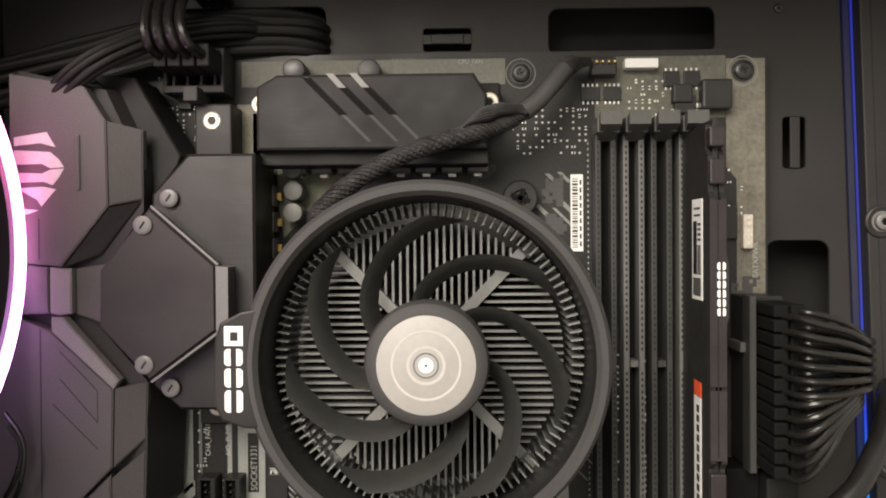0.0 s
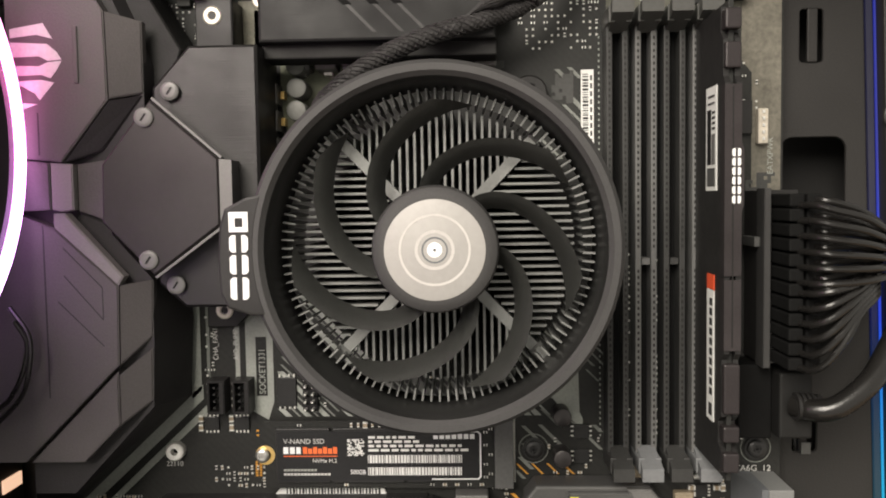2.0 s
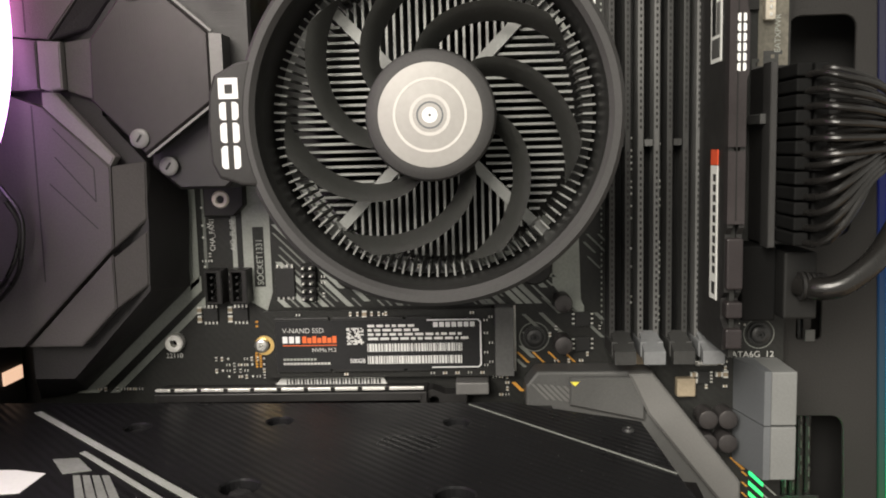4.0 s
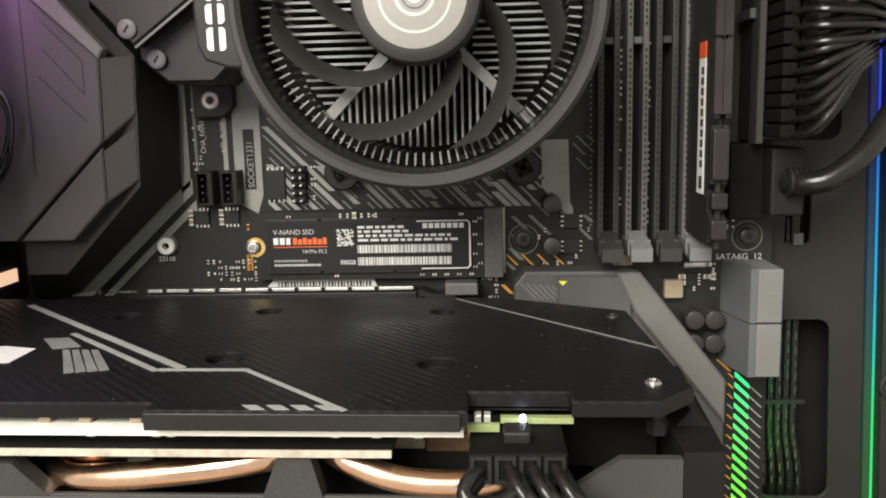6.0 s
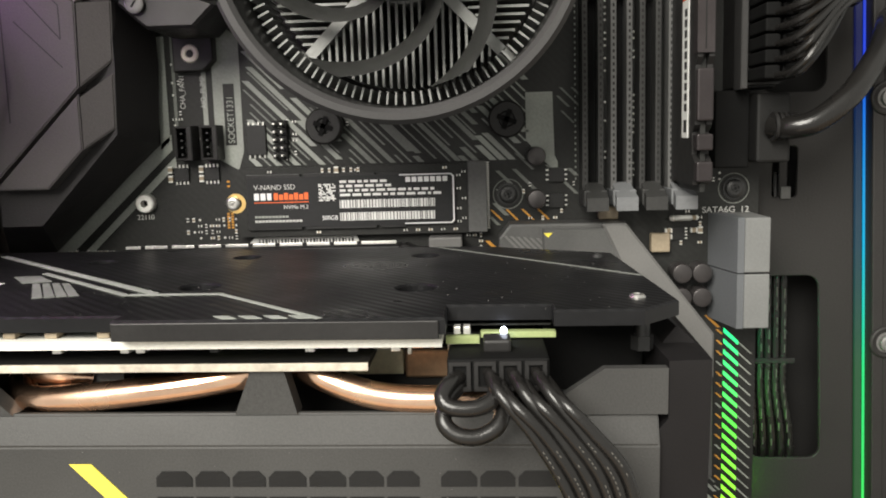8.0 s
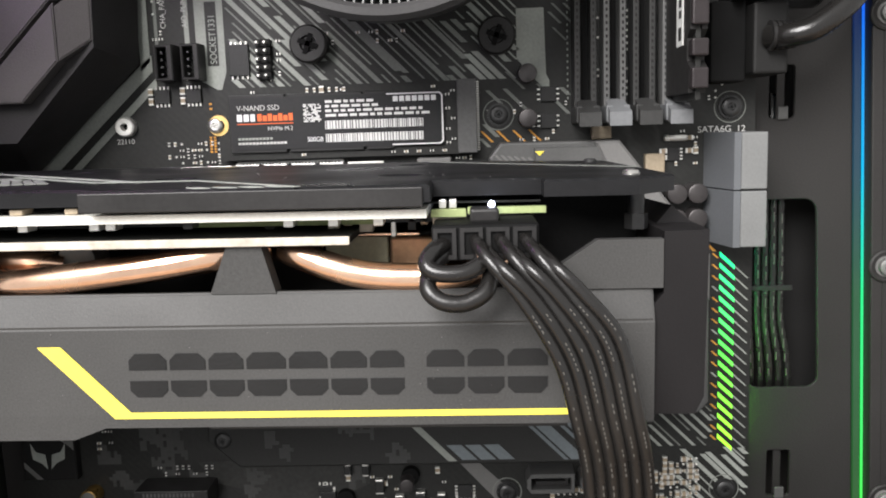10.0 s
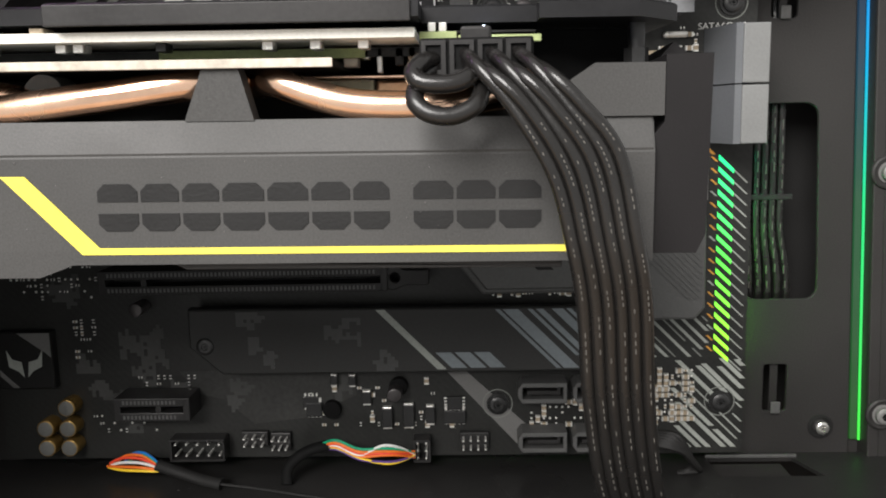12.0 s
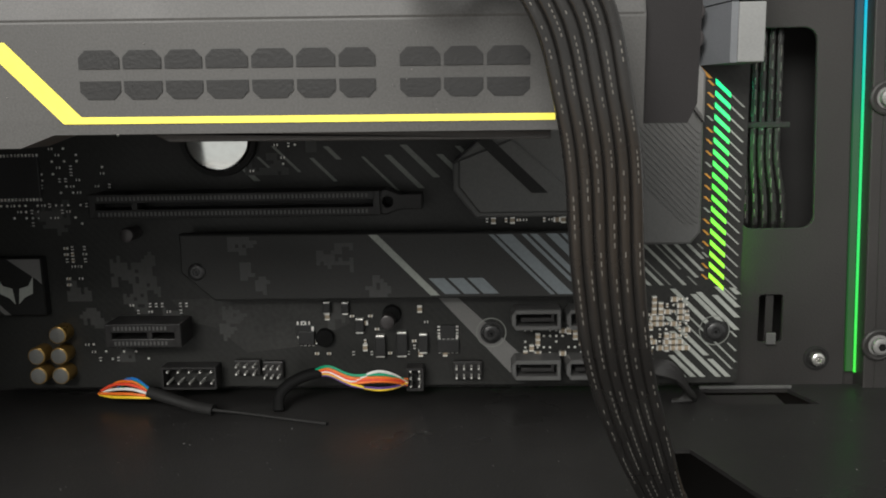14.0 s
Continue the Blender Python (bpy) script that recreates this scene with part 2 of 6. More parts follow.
def link(name, me, parent=None, label="", m=None):
    ob = new(name, me)
    if m:
        ob.matrix_basis = m
    if parent:
        ob.parent = parent
        base = parent.get("base")
        if base:
            ob.matrix_parent_inverse = Matrix.Translation([-c for c in base])
    if label:
        ob["label"] = label
    return ob


def thing(name, at, label, category, group="", kind=""):
    """An Empty at the base of a thing whose parts are given in the world's millimetres."""
    ob = new(name)
    ob.empty_display_size = 0.01
    ob.location = [c * S for c in at]
    ob["base"] = [c * S for c in at]
    return tagged(ob, label, category, group, kind)


def box(x0, x1, y0, y1, z0, z1, bevel=0.0, bm=None, seg=2):
    own = bmesh.new()
    bmesh.ops.create_cube(own, size=1, matrix=Matrix.LocRotScale(((x0 + x1) / 2, (y0 + y1) / 2, (z0 + z1) / 2), None, (x1 - x0, y1 - y0, z1 - z0)))
    if bevel:
        bmesh.ops.bevel(own, geom=list(own.edges), offset=bevel, segments=seg, affect="EDGES", profile=0.5)
    return merge(own, bm)


def merge(own, bm):
    if bm is None:
        return own
    me = bpy.data.meshes.new("tmp")
    own.to_mesh(me)
    own.free()
    bm.from_mesh(me)
    bpy.data.meshes.remove(me)
    return bm


def plate(outline, yf, yb, holes=(), bevel=0.0, bm=None, seg=1):
    """A sheet cut to an outline in x and z, from its front yf to its back yb."""
    own = bmesh.new()
    edges = []
    for ring in (outline, *holes):
        vs = [own.verts.new((x, yf, z)) for x, z in ring]
        edges += [own.edges.new((vs[i], vs[(i + 1) % len(vs)])) for i in range(len(vs))]
    if holes:
        bmesh.ops.triangle_fill(own, edges=edges, use_beauty=True)
    else:
        own.faces.new(own.verts[:])
    rim = list(own.edges) if not holes else edges
    res = bmesh.ops.extrude_face_region(own, geom=list(own.faces))
    for v in [g for g in res["geom"] if isinstance(g, bmesh.types.BMVert)]:
        v.co.y = yb
    bmesh.ops.recalc_face_normals(own, faces=own.faces)
    if bevel:
        front = [e for e in own.edges if abs(e.verts[0].co.y - yf) < 1e-6 and abs(e.verts[1].co.y - yf) < 1e-6 and e.calc_face_angle(0) > 0.3]
        bmesh.ops.bevel(own, geom=front, offset=bevel, segments=seg, affect="EDGES", profile=0.5)
    return merge(own, bm)


def loft(front, yf, base, yb, bm=None):
    """A body whose front outline and base outline have as many corners each."""
    own = bmesh.new()
    a = [own.verts.new((x, yf, z)) for x, z in front]
    b = [own.verts.new((x, yb, z)) for x, z in base]
    own.faces.new(a)
    own.faces.new(b[::-1])
    for i in range(len(a)):
        j = (i + 1) % len(a)
        own.faces.new((a[i], b[i], b[j], a[j]))
    finish(own)
    return merge(own, bm)


def round_rect(x0, x1, z0, z1, r, n=5):
    pts = []
    for cx, cz, a in ((x1 - r, z1 - r, 0), (x0 + r, z1 - r, 90), (x0 + r, z0 + r, 180), (x1 - r, z0 + r, 270)):
        for i in range(n + 1):
            t = radians(a + 90 * i / n)
            pts.append((cx + r * math.cos(t), cz + r * math.sin(t)))
    return pts


def circle(cx, cz, r, n=32, a0=0.0, a1=360.0):
    full = abs(a1 - a0) >= 360
    return [(cx + r * math.cos(radians(a0 + (a1 - a0) * i / (n if full else n - 1))), cz + r * math.sin(radians(a0 + (a1 - a0) * i / (n if full else n - 1)))) for i in range(n)]


def lathe(profile, cx, cz, n=48, bm=None, closed=False, axis="y", cy=0.0):
    """Turns a profile of (radius, place on the axis) about an axis."""
    own = bmesh.new()
    rows = []
    for r, h in profile:
        row = []
        for i in range(n):
            a = 2 * math.pi * i / n
            u, v = r * math.cos(a), r * math.sin(a)
            row.append(own.verts.new((cx + u, h, cz + v) if axis == "y" else (cx + h, cy + u, cz + v) if axis == "x" else (cx + u, cy + v, cz + h)))
        rows.append(row)
    pairs = list(zip(rows, rows[1:])) + ([(rows[-1], rows[0])] if closed else [])
    for a, b in pairs:
        for i in range(n):
            j = (i + 1) % n
            own.faces.new((a[i], a[j], b[j], b[i]))
    if not closed:
        own.faces.new(rows[0][::-1])
        own.faces.new(rows[-1])
    finish(own, True)
    return merge(own, bm)


def cyl(cx, cz, r, yf, yb, bevel=0.0, n=24, bm=None):
    prof = [(r, yb), (r, yf + bevel), (r - bevel * 0.3, yf + bevel * 0.3), (r - bevel, yf)] if bevel else [(r, yb), (r, yf)]
    return lathe(prof, cx, cz, n, bm)


def spline(points, per=8):
    """A smooth line through the points."""
    p = [Vector(q) for q in points]
    p = [2 * p[0] - p[1]] + p + [2 * p[-1] - p[-2]]
    out = []
    for i in range(1, len(p) - 2):
        for k in range(per):
            t = k / per
            a, b, c, d = p[i - 1:i + 3]
            out.append(0.5 * ((2 * b) + (c - a) * t + (2 * a - 5 * b + 4 * c - d) * t * t + (3 * b - a - 3 * c + d) * t ** 3))
    return out + [p[-2]]


def tube(points, r, n=10, bm=None, per=8, wob=0.0, flat=1.0):
    path = spline(points, per)
    own = bmesh.new()
    t0 = (path[1] - path[0]).normalized()
    up = t0.orthogonal().normalized()
    rows = []
    for i, q in enumerate(path):
        t = (path[min(i + 1, len(path) - 1)] - path[max(i - 1, 0)]).normalized()
        up = (up - t * up.dot(t)).normalized()
        side = t.cross(up)
        rr = r * (1 + wob * math.sin(i * 2.4))
        rows.append([own.verts.new(q + rr * (math.cos(2 * math.pi * k / n) * up + flat * math.sin(2 * math.pi * k / n) * side)) for k in range(n)])
    for a, b in zip(rows, rows[1:]):
        for k in range(n):
            own.faces.new((a[k], a[(k + 1) % n], b[(k + 1) % n], b[k]))
    own.faces.new(rows[0][::-1])
    own.faces.new(rows[-1])
    finish(own, True)
    return merge(own, bm)


def words(text, size, x, z, y, mat, parent, name="printed_text", turn=0.0, thick=0.12, squeeze=1.0, face="front"):
    """Lettering in the built-in font, standing in the board's plane (or lying on a level top)."""
    cu = bpy.data.curves.new(name, "FONT")
    cu.body, cu.size, cu.extrude = text, size * S, thick * S / 2
    tmp = new(name, cu)
    me = bpy.data.meshes.new_from_object(tmp.evaluated_get(bpy.context.evaluated_depsgraph_get()))
    bpy.data.objects.remove(tmp)
    bpy.data.curves.remove(cu)
    me.name = name
    rot = Matrix.Rotation(radians(90), 4, "X") if face == "front" else Matrix.Identity(4)
    me.transform(Matrix.Translation((x * S, y * S, z * S)) @ Matrix.Rotation(radians(turn), 4, "Y" if face == "front" else "Z") @ rot @ Matrix.Diagonal((squeeze, 1, 1, 1)))
    me.materials.clear()
    me.materials.append(mat)
    return link(name, me, parent)


def screw(cx, cz, r, yf, yb, mat, parent, name="screw", washer=0.0):
    """A pan-head screw with a cross recess."""
    bm = lathe([(r, yb), (r, yf + 0.5), (r * 0.82, yf + 0.12), (r * 0.55, yf), (r * 0.42, yf + 0.05), (r * 0.3, yf + 0.55)], cx, cz, 24)
    if washer:
        lathe([(washer, yb), (washer, yb - 0.45), (r, yb - 0.45)], cx, cz, 28, bm)
    for a in (25, 115):
        own = box(-r * 0.55, r * 0.55, 0, 0.5, -r * 0.12, r * 0.12)
        bmesh.ops.transform(own, matrix=Matrix.Translation((cx, yf + 0.25, cz)) @ Matrix.Rotation(radians(a), 4, "Y"), verts=own.verts)
        merge(own, bm)
    return part(name, bm, mat, parent)


def strip(x0, z0, x1, z1, w, y=0.0, thick=0.12, bm=None, slant=True):
    """A flat printed band from one point to another, its ends cut level."""
    dx, dz = x1 - x0, z1 - z0
    n = math.hypot(dx, dz)
    if slant and abs(dx) > 1e-6 and abs(dz) > 1e-6:
        h = w * n / abs(dz) / 2
        pts = [(x0 - h, z0), (x0 + h, z0), (x1 + h, z1), (x1 - h, z1)]
    else:
        px, pz = -dz / n * w / 2, dx / n * w / 2
        pts = [(x0 + px, z0 + pz), (x0 - px, z0 - pz), (x1 - px, z1 - pz), (x1 + px, z1 + pz)]
    return plate(pts, y - thick, y, bm=bm)

def mark_bars(w, h, s, place, yf, yb):
    """A pair of plain bars, w wide and h high in all, each s thick; place turns it into x and z."""
    c = s * 0.4
    bm = bmesh.new()
    for v0, v1, top in ((0, s, False), (h - s, h, True)):
        corners = [(0, v0), (w, v0), (w, v1 - c), (w - c, v1), (c, v1), (0, v1 - c)] if top else [(c, v0), (w - c, v0), (w, v0 + c), (w, v1), (0, v1), (0, v0 + c)]
        plate([place(u, v) for u, v in corners], yf, yb, bm=bm)
    return finish(bm)


# ---- the case: tray, rear wall, cable cover, outer skin ----
LEAN = 0.034
case_tray = thing("wall_tray", (120, 8, 0), "black steel motherboard tray with rounded cable openings", "case wall", kind="structure")
TRAY_HOLES = [
    round_rect(170, 225, 309, 324, 3), round_rect(38, 95, 309, 326, 3), round_rect(241.5, 262.5, 176, 246, 4), [(x + LEAN * (114 - z) if x > 255 else x, z) for x, z in round_rect(241, 262.2, 53, 116, 4)],
    round_rect(247.3, 254.8, 270, 287, 1.2), round_rect(128, 144, 310.5, 318, 1), round_rect(248.2, 255.8, 15, 31, 1), round_rect(246.2, 254.2, 142, 158.6, 1.2),
]
def leaning(bm):
    """The case front stands a touch askew to the board: everything on it follows its slant."""
    for v in bm.verts:
        v.co.x += LEAN * (120 - v.co.z)
    return bm


part("tray_sheet", plate([(-16, -2), (273.0 + LEAN * 122, -2), (273.0 - LEAN * 225, 345), (-16, 345)], 8, 9.2, TRAY_HOLES, 0.25), STEEL, case_tray)
part("tie_bridge", box(249.4, 252.6, 7.0, 8.3, 270, 287, 0.3), STEEL, case_tray)
for cx, z0, z1 in ((252, 15, 31), (250.2, 142, 158.6)):
    part("tie_bridge", box(cx - 1.3, cx + 1.3, 9.3, 10.0, z0 - 0.2, z1 + 0.2, 0.2), STEEL, case_tray)
bm = box(127.8, 144.2, 7.4, 8.3, 312.6, 316, 0.2)
box(130.5, 141.5, 6.8, 7.6, 312.6, 316, 0.3, bm)
part("tie_bridge", bm, STEEL, case_tray)
part("spring_tab", box(250.4, 253.6, 6.4, 7.0, 14.6, 18.6, 0.3), GREY_METAL_DARK, case_tray, "bent grey metal tab")
part("spring_tab", box(248.6, 251.8, 6.4, 7.0, 141.6, 145.6, 0.3), GREY_METAL_DARK, case_tray, "bent grey metal tab")
screw(267.6, 9.4, 2.2, 5.6, 8, STEELB, case_tray, "tray_screw", 0)
part("screw_seat", lathe([(4.2, 8.05), (4.1, 7.7), (3.4, 7.6), (2.8, 7.95)], 267.6, 9.4, 32), PLASTIC_DARK, case_tray)
screw(246, 323, 1.6, 7.2, 8, BLACKSCREW, case_tray, "tray_screw", 0)

# panel coloured near black so the openings look shaded inside
back_skin = part("wall_back", box(-20, 345, 30, 31.5, -120, 350, 0), PLASTIC_DARK)
tagged(back_skin, "back panel behind the cable openings, coloured dark for their shade", "case wall", kind="structure")
# bundle of cables behind the lower opening
for i in range(5):
    x = 242.8 + 2.6 * i
    c = part("cable", tube([(x + 0.5, 15, 30), (x + 1.2 + i * 0.5, 13.5, 55), (x, 13, 75), (x - 0.3, 13, 90), (x - 0.6, 13.4, 120), (x - 1, 15, 150)], 1.15, 8, per=14, wob=0.10), CABLE)
    for j in range(13):
        if (j * 5 + i * 3) % 7 != 2:
            zc = 56 + 4.7 * j + (i % 2) * 0.6
            xc = x - 0.1 + (1.0 + i * 0.35) * max(0.0, (75 - zc) / 20.0) - 0.02 * (zc - 90) * (zc > 90)
            part("print_dash", box(xc - 0.14, xc + 0.14, 11.7, 12.3, zc, zc + 2.2 + (j % 3) * 0.5), DASH, c)
    tagged(c, "black ribbed cable running behind the tray opening", "cable", "cables behind the tray")
part_tie = part("cable_tie", box(242, 256.5, 11.3, 12.0, 85.2, 87.0, 0.3), PLASTIC)
tagged(part_tie, "black plastic cable tie round the bundle", "cable tie")

rear = thing("wall_rear", (-18, -60, 0), "black steel rear wall of the case", "case wall", kind="structure")
part("slot_bracket", box(-16.5, -13, -40, 4, 126, 146, 0.4), STEEL, rear)
part("rear_sheet", box(-18, -16.5, -160, 30, -120, 350), STEEL, rear)
# block made to glow in place of room light through the slot
part("vent_light_gap", box(-13, -12.2, -9, 2, 134, 138.5, 0.2), material("room_light_glow", (0.5, 0.45, 0.4), 0.5, emit=(1, 0.62, 0.42), power=0.85), rear, "glowing block put for room light in a rear slot")
# out of view; its depth is tuned to shade the upper board
case_top = part("ceiling", box(-18, 345, -100, 31, 348, 350), STEEL)
tagged(case_top, "unseen black steel case top, its depth set by the shade it casts", "case top", kind="structure")

front_side = thing("wall_front", (300, 4, 0), "black steel front section beside a lit strip", "case wall", kind="structure")
part("front_sheet", leaning(plate(round_rect(281, 348, -2, 345, 2), 4, 5.2, [round_rect(289, 334, 12, 84, 3), round_rect(289, 334, 108, 200, 3)], 0.25)), STEEL, front_side)
part("fold", leaning(box(277.6, 281.3, 4.2, 12, -2, 345, 0.5)), STEEL, front_side)
part("strip_channel", leaning(box(271, 277.8, 11.4, 12.2, -2, 345)), STEEL, front_side)
part("bright_edge", leaning(plate([(276.9, 4), (277.4, 4), (277.4, 345), (276.9, 345)], 9.0, 10.0, bevel=0.1)), STRIP, front_side, "bright edge of the lit strip")
part("light_strip", leaning(plate([(274.6, 4), (276.8, 4), (276.8, 345), (274.6, 345)], 10.0, 11.2, bevel=0.2)), STRIP_DIM, front_side, "lit colour-changing strip, blue above and green below")
for z in (15, 94, 173, 252):
    cx = 281.9 + LEAN * (120 - z)
    part("screw_boss", lathe([(5.4, 4.05), (5.2, 3.4), (4.6, 3.1), (4.0, 3.4)], cx, z, 32), STEEL, front_side)
    screw(cx, z, 2.7, 0.9, 3.6, GREY_METAL, front_side, "thumb_screw", 3.4)
    # black patch painting the shade of a hex hole
    part("hex_recess", lathe([(1.3, 0.7), (1.3, 0.86), (0.4, 0.86)], cx, z, 6), VOID, front_side)
    part("drive_frame", leaning(plate(round_rect(290, 333, z + 6, z + 58, 3), 5.6, 7.0, bevel=0.4)), PLASTIC, front_side)

psu = thing("floor_cover", (120, -60, 0), "smooth black power supply cover with a cable cut-out", "case floor", kind="structure")


def level_sheet(outline, zt, zb, holes=()):
    bm = plate(outline, 0, zt - zb, holes)
    # stand the sheet level: its y becomes depth below the top
    for v in bm.verts:
        x, d, y = v.co
        v.co = (x, y, zt - d)
    return finish(bm)


part("cover_sheet", level_sheet([(-16.4, 7.9), (345, 7.9), (345, -170), (-16.4, -170)], 0.4, -0.8, [[(229, 3.5), (257, 3.5), (262, -10.5), (229, -10.5)], [(193.5, -44.5), (213, -44.5), (222, -70), (236, -100), (206, -100)]]), FLOORSTEEL, psu)
part("cover_face", box(-16.4, 345, -171, -169.8, -120, 0.4), PLASTIC, psu)
part("slot_cover", box(229.2, 253, -10.2, 3.2, -2.2, -1.4, 0.2), STEEL, psu)
part("slot_lip", box(228.5, 258.5, 3.6, 4.6, 0.4, 1.5, 0.2), GREY_METAL_DARK, psu, "grey folded lip")
part("grommet", tube([(196, -48, 0.6), (206, -97, 0.6)], 0.9, 8), PLASTIC_DARK, psu)

desk = part("desk_top", box(-600, 900, -450, 350, -150, -122, 3), material("pale_oak_veneer", (0.34, 0.25, 0.17), 0.5, 0, 0.25, 300, 0.2, 12))
tagged(desk, "plain wooden desk top under the open case", "desk", kind="structure")
part("case_bottom", box(-18, 345, -171, 31, -121.5, -120, 0), STEEL, psu)


def dust(name, seed, n, place, host):
    """Fine pale flecks lying on a surface."""
    rng = random.Random(seed)
    bm = bmesh.new()
    for _ in range(n):
        p = Vector(place(rng))
        r = rng.uniform(0.05, 0.16)
        bmesh.ops.create_icosphere(bm, subdivisions=1, radius=r, matrix=Matrix.LocRotScale(p, None, (1, rng.uniform(0.3, 1), rng.uniform(0.3, 1))))
    return tagged(part(name, bm, DUST, host), kind="stuff")


dust("dust", 3, 420, lambda r: (r.uniform(0, 330), r.uniform(-165, -12), 0.5), psu)

# ---- the motherboard ----
board = thing("motherboard", (118, 0, 2), "black motherboard with grey diagonal print and soldered parts", "motherboard")
part("circuit_board", plate(round_rect(-4, 239.3, 4.0, 308, 2.2), 0, 1.6), PCB, board)


def silk(pts, mat=SILK, y=0.0, th=0.12, name="silkscreen_band"):
    return part(name, plate(pts, y - th, y), mat, board)


def stripes(x0, x1, z0, z1, n, seed, mat=SILK, wmin=0.6, wmax=1.8, lmin=4, lmax=16, gap=3.0, y=0.0, parent=None):
    """Diagonal printed bands falling to the right, laid side by side within a rectangle."""
    rng = random.Random(seed)
    for i in range(n):
        w = rng.uniform(wmin, wmax)
        ln = rng.uniform(lmin, lmax)
        u = (i + 0.5) / n * ((x1 - x0) + (z1 - z0)) - (z1 - z0)
        xa, za = x0 + u, z1
        if xa < x0:
            za -= x0 - xa
            xa = x0
        k = rng.uniform(0, 0.35) * (za - z0)
        xa, za = xa + k, za - k
        ln = min(ln, x1 - xa, za - z0)
        if ln > 1.2:
            part("silkscreen_stripe", strip(xa, za, xa + ln, za - ln, w, y), mat, parent or board)


# grey fields and lines
silk([(66, 160), (73, 156), (75, 162), (75, 198), (66, 205)])
silk([(47.8, 163), (51, 166), (51, 199), (47.8, 199)])
silk([(7, 129), (14.5, 129), (51.5, 163), (51.5, 168), (46.5, 163.8)])
silk([(18.5, 129), (21.5, 129), (52.5, 158), (52.5, 161)])
silk([(53, 171), (54, 170), (54, 199), (53, 199)], SILK_DIM)
silk([(62.5, 170), (64, 170), (64, 199), (62.5, 199)])
silk([(166, 163), (171, 157), (176, 152), (176, 156), (175, 158), (174.5, 178), (166, 178)])
silk([(80, 260), (82, 248), (102, 268), (98, 273), (80, 273)], material("olive_board_field", (0.19, 0.20, 0.145), 0.55, 0, 0.25))
silk([(68.4, 297.6), (155, 297.6), (155, 306), (68.4, 306)], material("pale_board_margin", (0.15, 0.15, 0.13), 0.55, 0, 0.3, 700, 0.2, 120))
silk([(72, 274), (78.5, 270), (78.5, 289), (72, 289)], SILK)
silk([(229.5, 228), (238.6, 228), (238.6, 305), (226.2, 305), (226.2, 270), (229.5, 266)], material("beige_board_margin", (0.15, 0.14, 0.115), 0.55, 0, 0.45, 700, 0.2, 160))
# pale olive field paints the whitish haze over this corner
silk([(184, 286), (226, 286), (226, 306), (190, 306), (184, 299)], material("pale_olive_board_haze", (0.115, 0.115, 0.092), 0.5, 0, 0.4, 600, 0.2, 140))
def band_field(x0, x1, z0, z1, pitch, wide, thin, seed, mat, dim):
    """Evenly spaced slanted bands, broad and hairline by turns, each broken here and there."""
    rng = random.Random(seed)
    n = int(((x1 - x0) + (z1 - z0)) / pitch)
    for i in range(n):
        c = x0 + z0 + (i + 0.5) * pitch + rng.uniform(-0.2, 0.2) * pitch
        u0, u1 = max(x0, c - z1), min(x1, c - z0)
        u = u0 + rng.uniform(0, 3)
        while u < u1 - 1.5:
            ln = min(rng.uniform(9, 30), u1 - u)
            broad = rng.random() < 0.6
            part("silkscreen_stripe", strip(u, c - u, u + ln, c - u - ln, wide if broad else thin), mat if broad else dim, board)
            u += ln + rng.uniform(1.2, 3.5)


band_field(75.5, 106, 157, 199, 3.0, 1.5, 0.5, 3, SILK, SILK_DIM)
band_field(106.5, 150, 157, 178, 3.0, 1.4, 0.5, 5, SILK_DIM, SILK_DIM)
band_field(150.5, 166, 157, 188, 3.2, 1.6, 0.5, 7, SILK, SILK)
stripes(154, 182, 136, 160, 9, 9, SILK_DIM, 0.6, 1.2, 4, 10)
band_field(216, 238.6, 6, 36, 3.7, 1.3, 0.5, 11, SILK, SILK)
band_field(205, 227, 36.5, 52, 3.6, 0.9, 0.45, 12, SILK, SILK_DIM)
stripes(80, 160, 66, 84, 12, 13, SILK_DIM, 0.6, 1.6, 4, 12)
stripes(163, 181, 240, 276, 12, 15, SILK_DIM, 0.6, 1.6, 3, 9)
stripes(176, 186, 168, 186, 8, 17, SILK_DIM, 0.4, 0.8, 3, 8)
silk([(142, 34.5), (148, 34.5), (176, 8), (166, 8)], GREY_METAL)
for k in range(4):
    part("silkscreen_stripe", strip(154.5 + 5 * k, 141, 158 + 5 * k, 137.5, 0.55), ORANGE, board)
part("silkscreen_stripe", strip(153, 131, 156, 128, 1.0), ORANGE, board)


def camo(x, z, w, h, seed, mat, y=0.0, parent=None):
    """A blocky digital camouflage patch made of joined little squares."""
    rng = random.Random(seed)
    bm = bmesh.new()
    c = 1.15
    cx, cz = x, z
    done, corners = set(), {}
    for _ in range(int(w * h / (c * c) * 1.1)):
        k = (round(cx / c), round(cz / c))
        if k not in done:
            done.add(k)
            quad = []
            for i, j in ((0, 0), (1, 0), (1, 1), (0, 1)):
                key = (k[0] + i, k[1] + j)
                if key not in corners:
                    corners[key] = bm.verts.new((key[0] * c, y - 0.10 - 0.02 * (seed % 6), key[1] * c))
                quad.append(corners[key])
            bm.faces.new(quad)
        if rng.random() < 0.5:
            cx += rng.choice((-c, c))
        else:
            cz += rng.choice((-c, c))
        cx, cz = min(max(cx, x - w / 2), x + w / 2), min(max(cz, z - h / 2), z + h / 2)
    res = bmesh.ops.extrude_face_region(bm, geom=list(bm.faces))
    for v in [g for g in res["geom"] if isinstance(g, bmesh.types.BMVert)]:
        v.co.y = y
    return part("camouflage_patch", finish(bm), mat, parent or board)


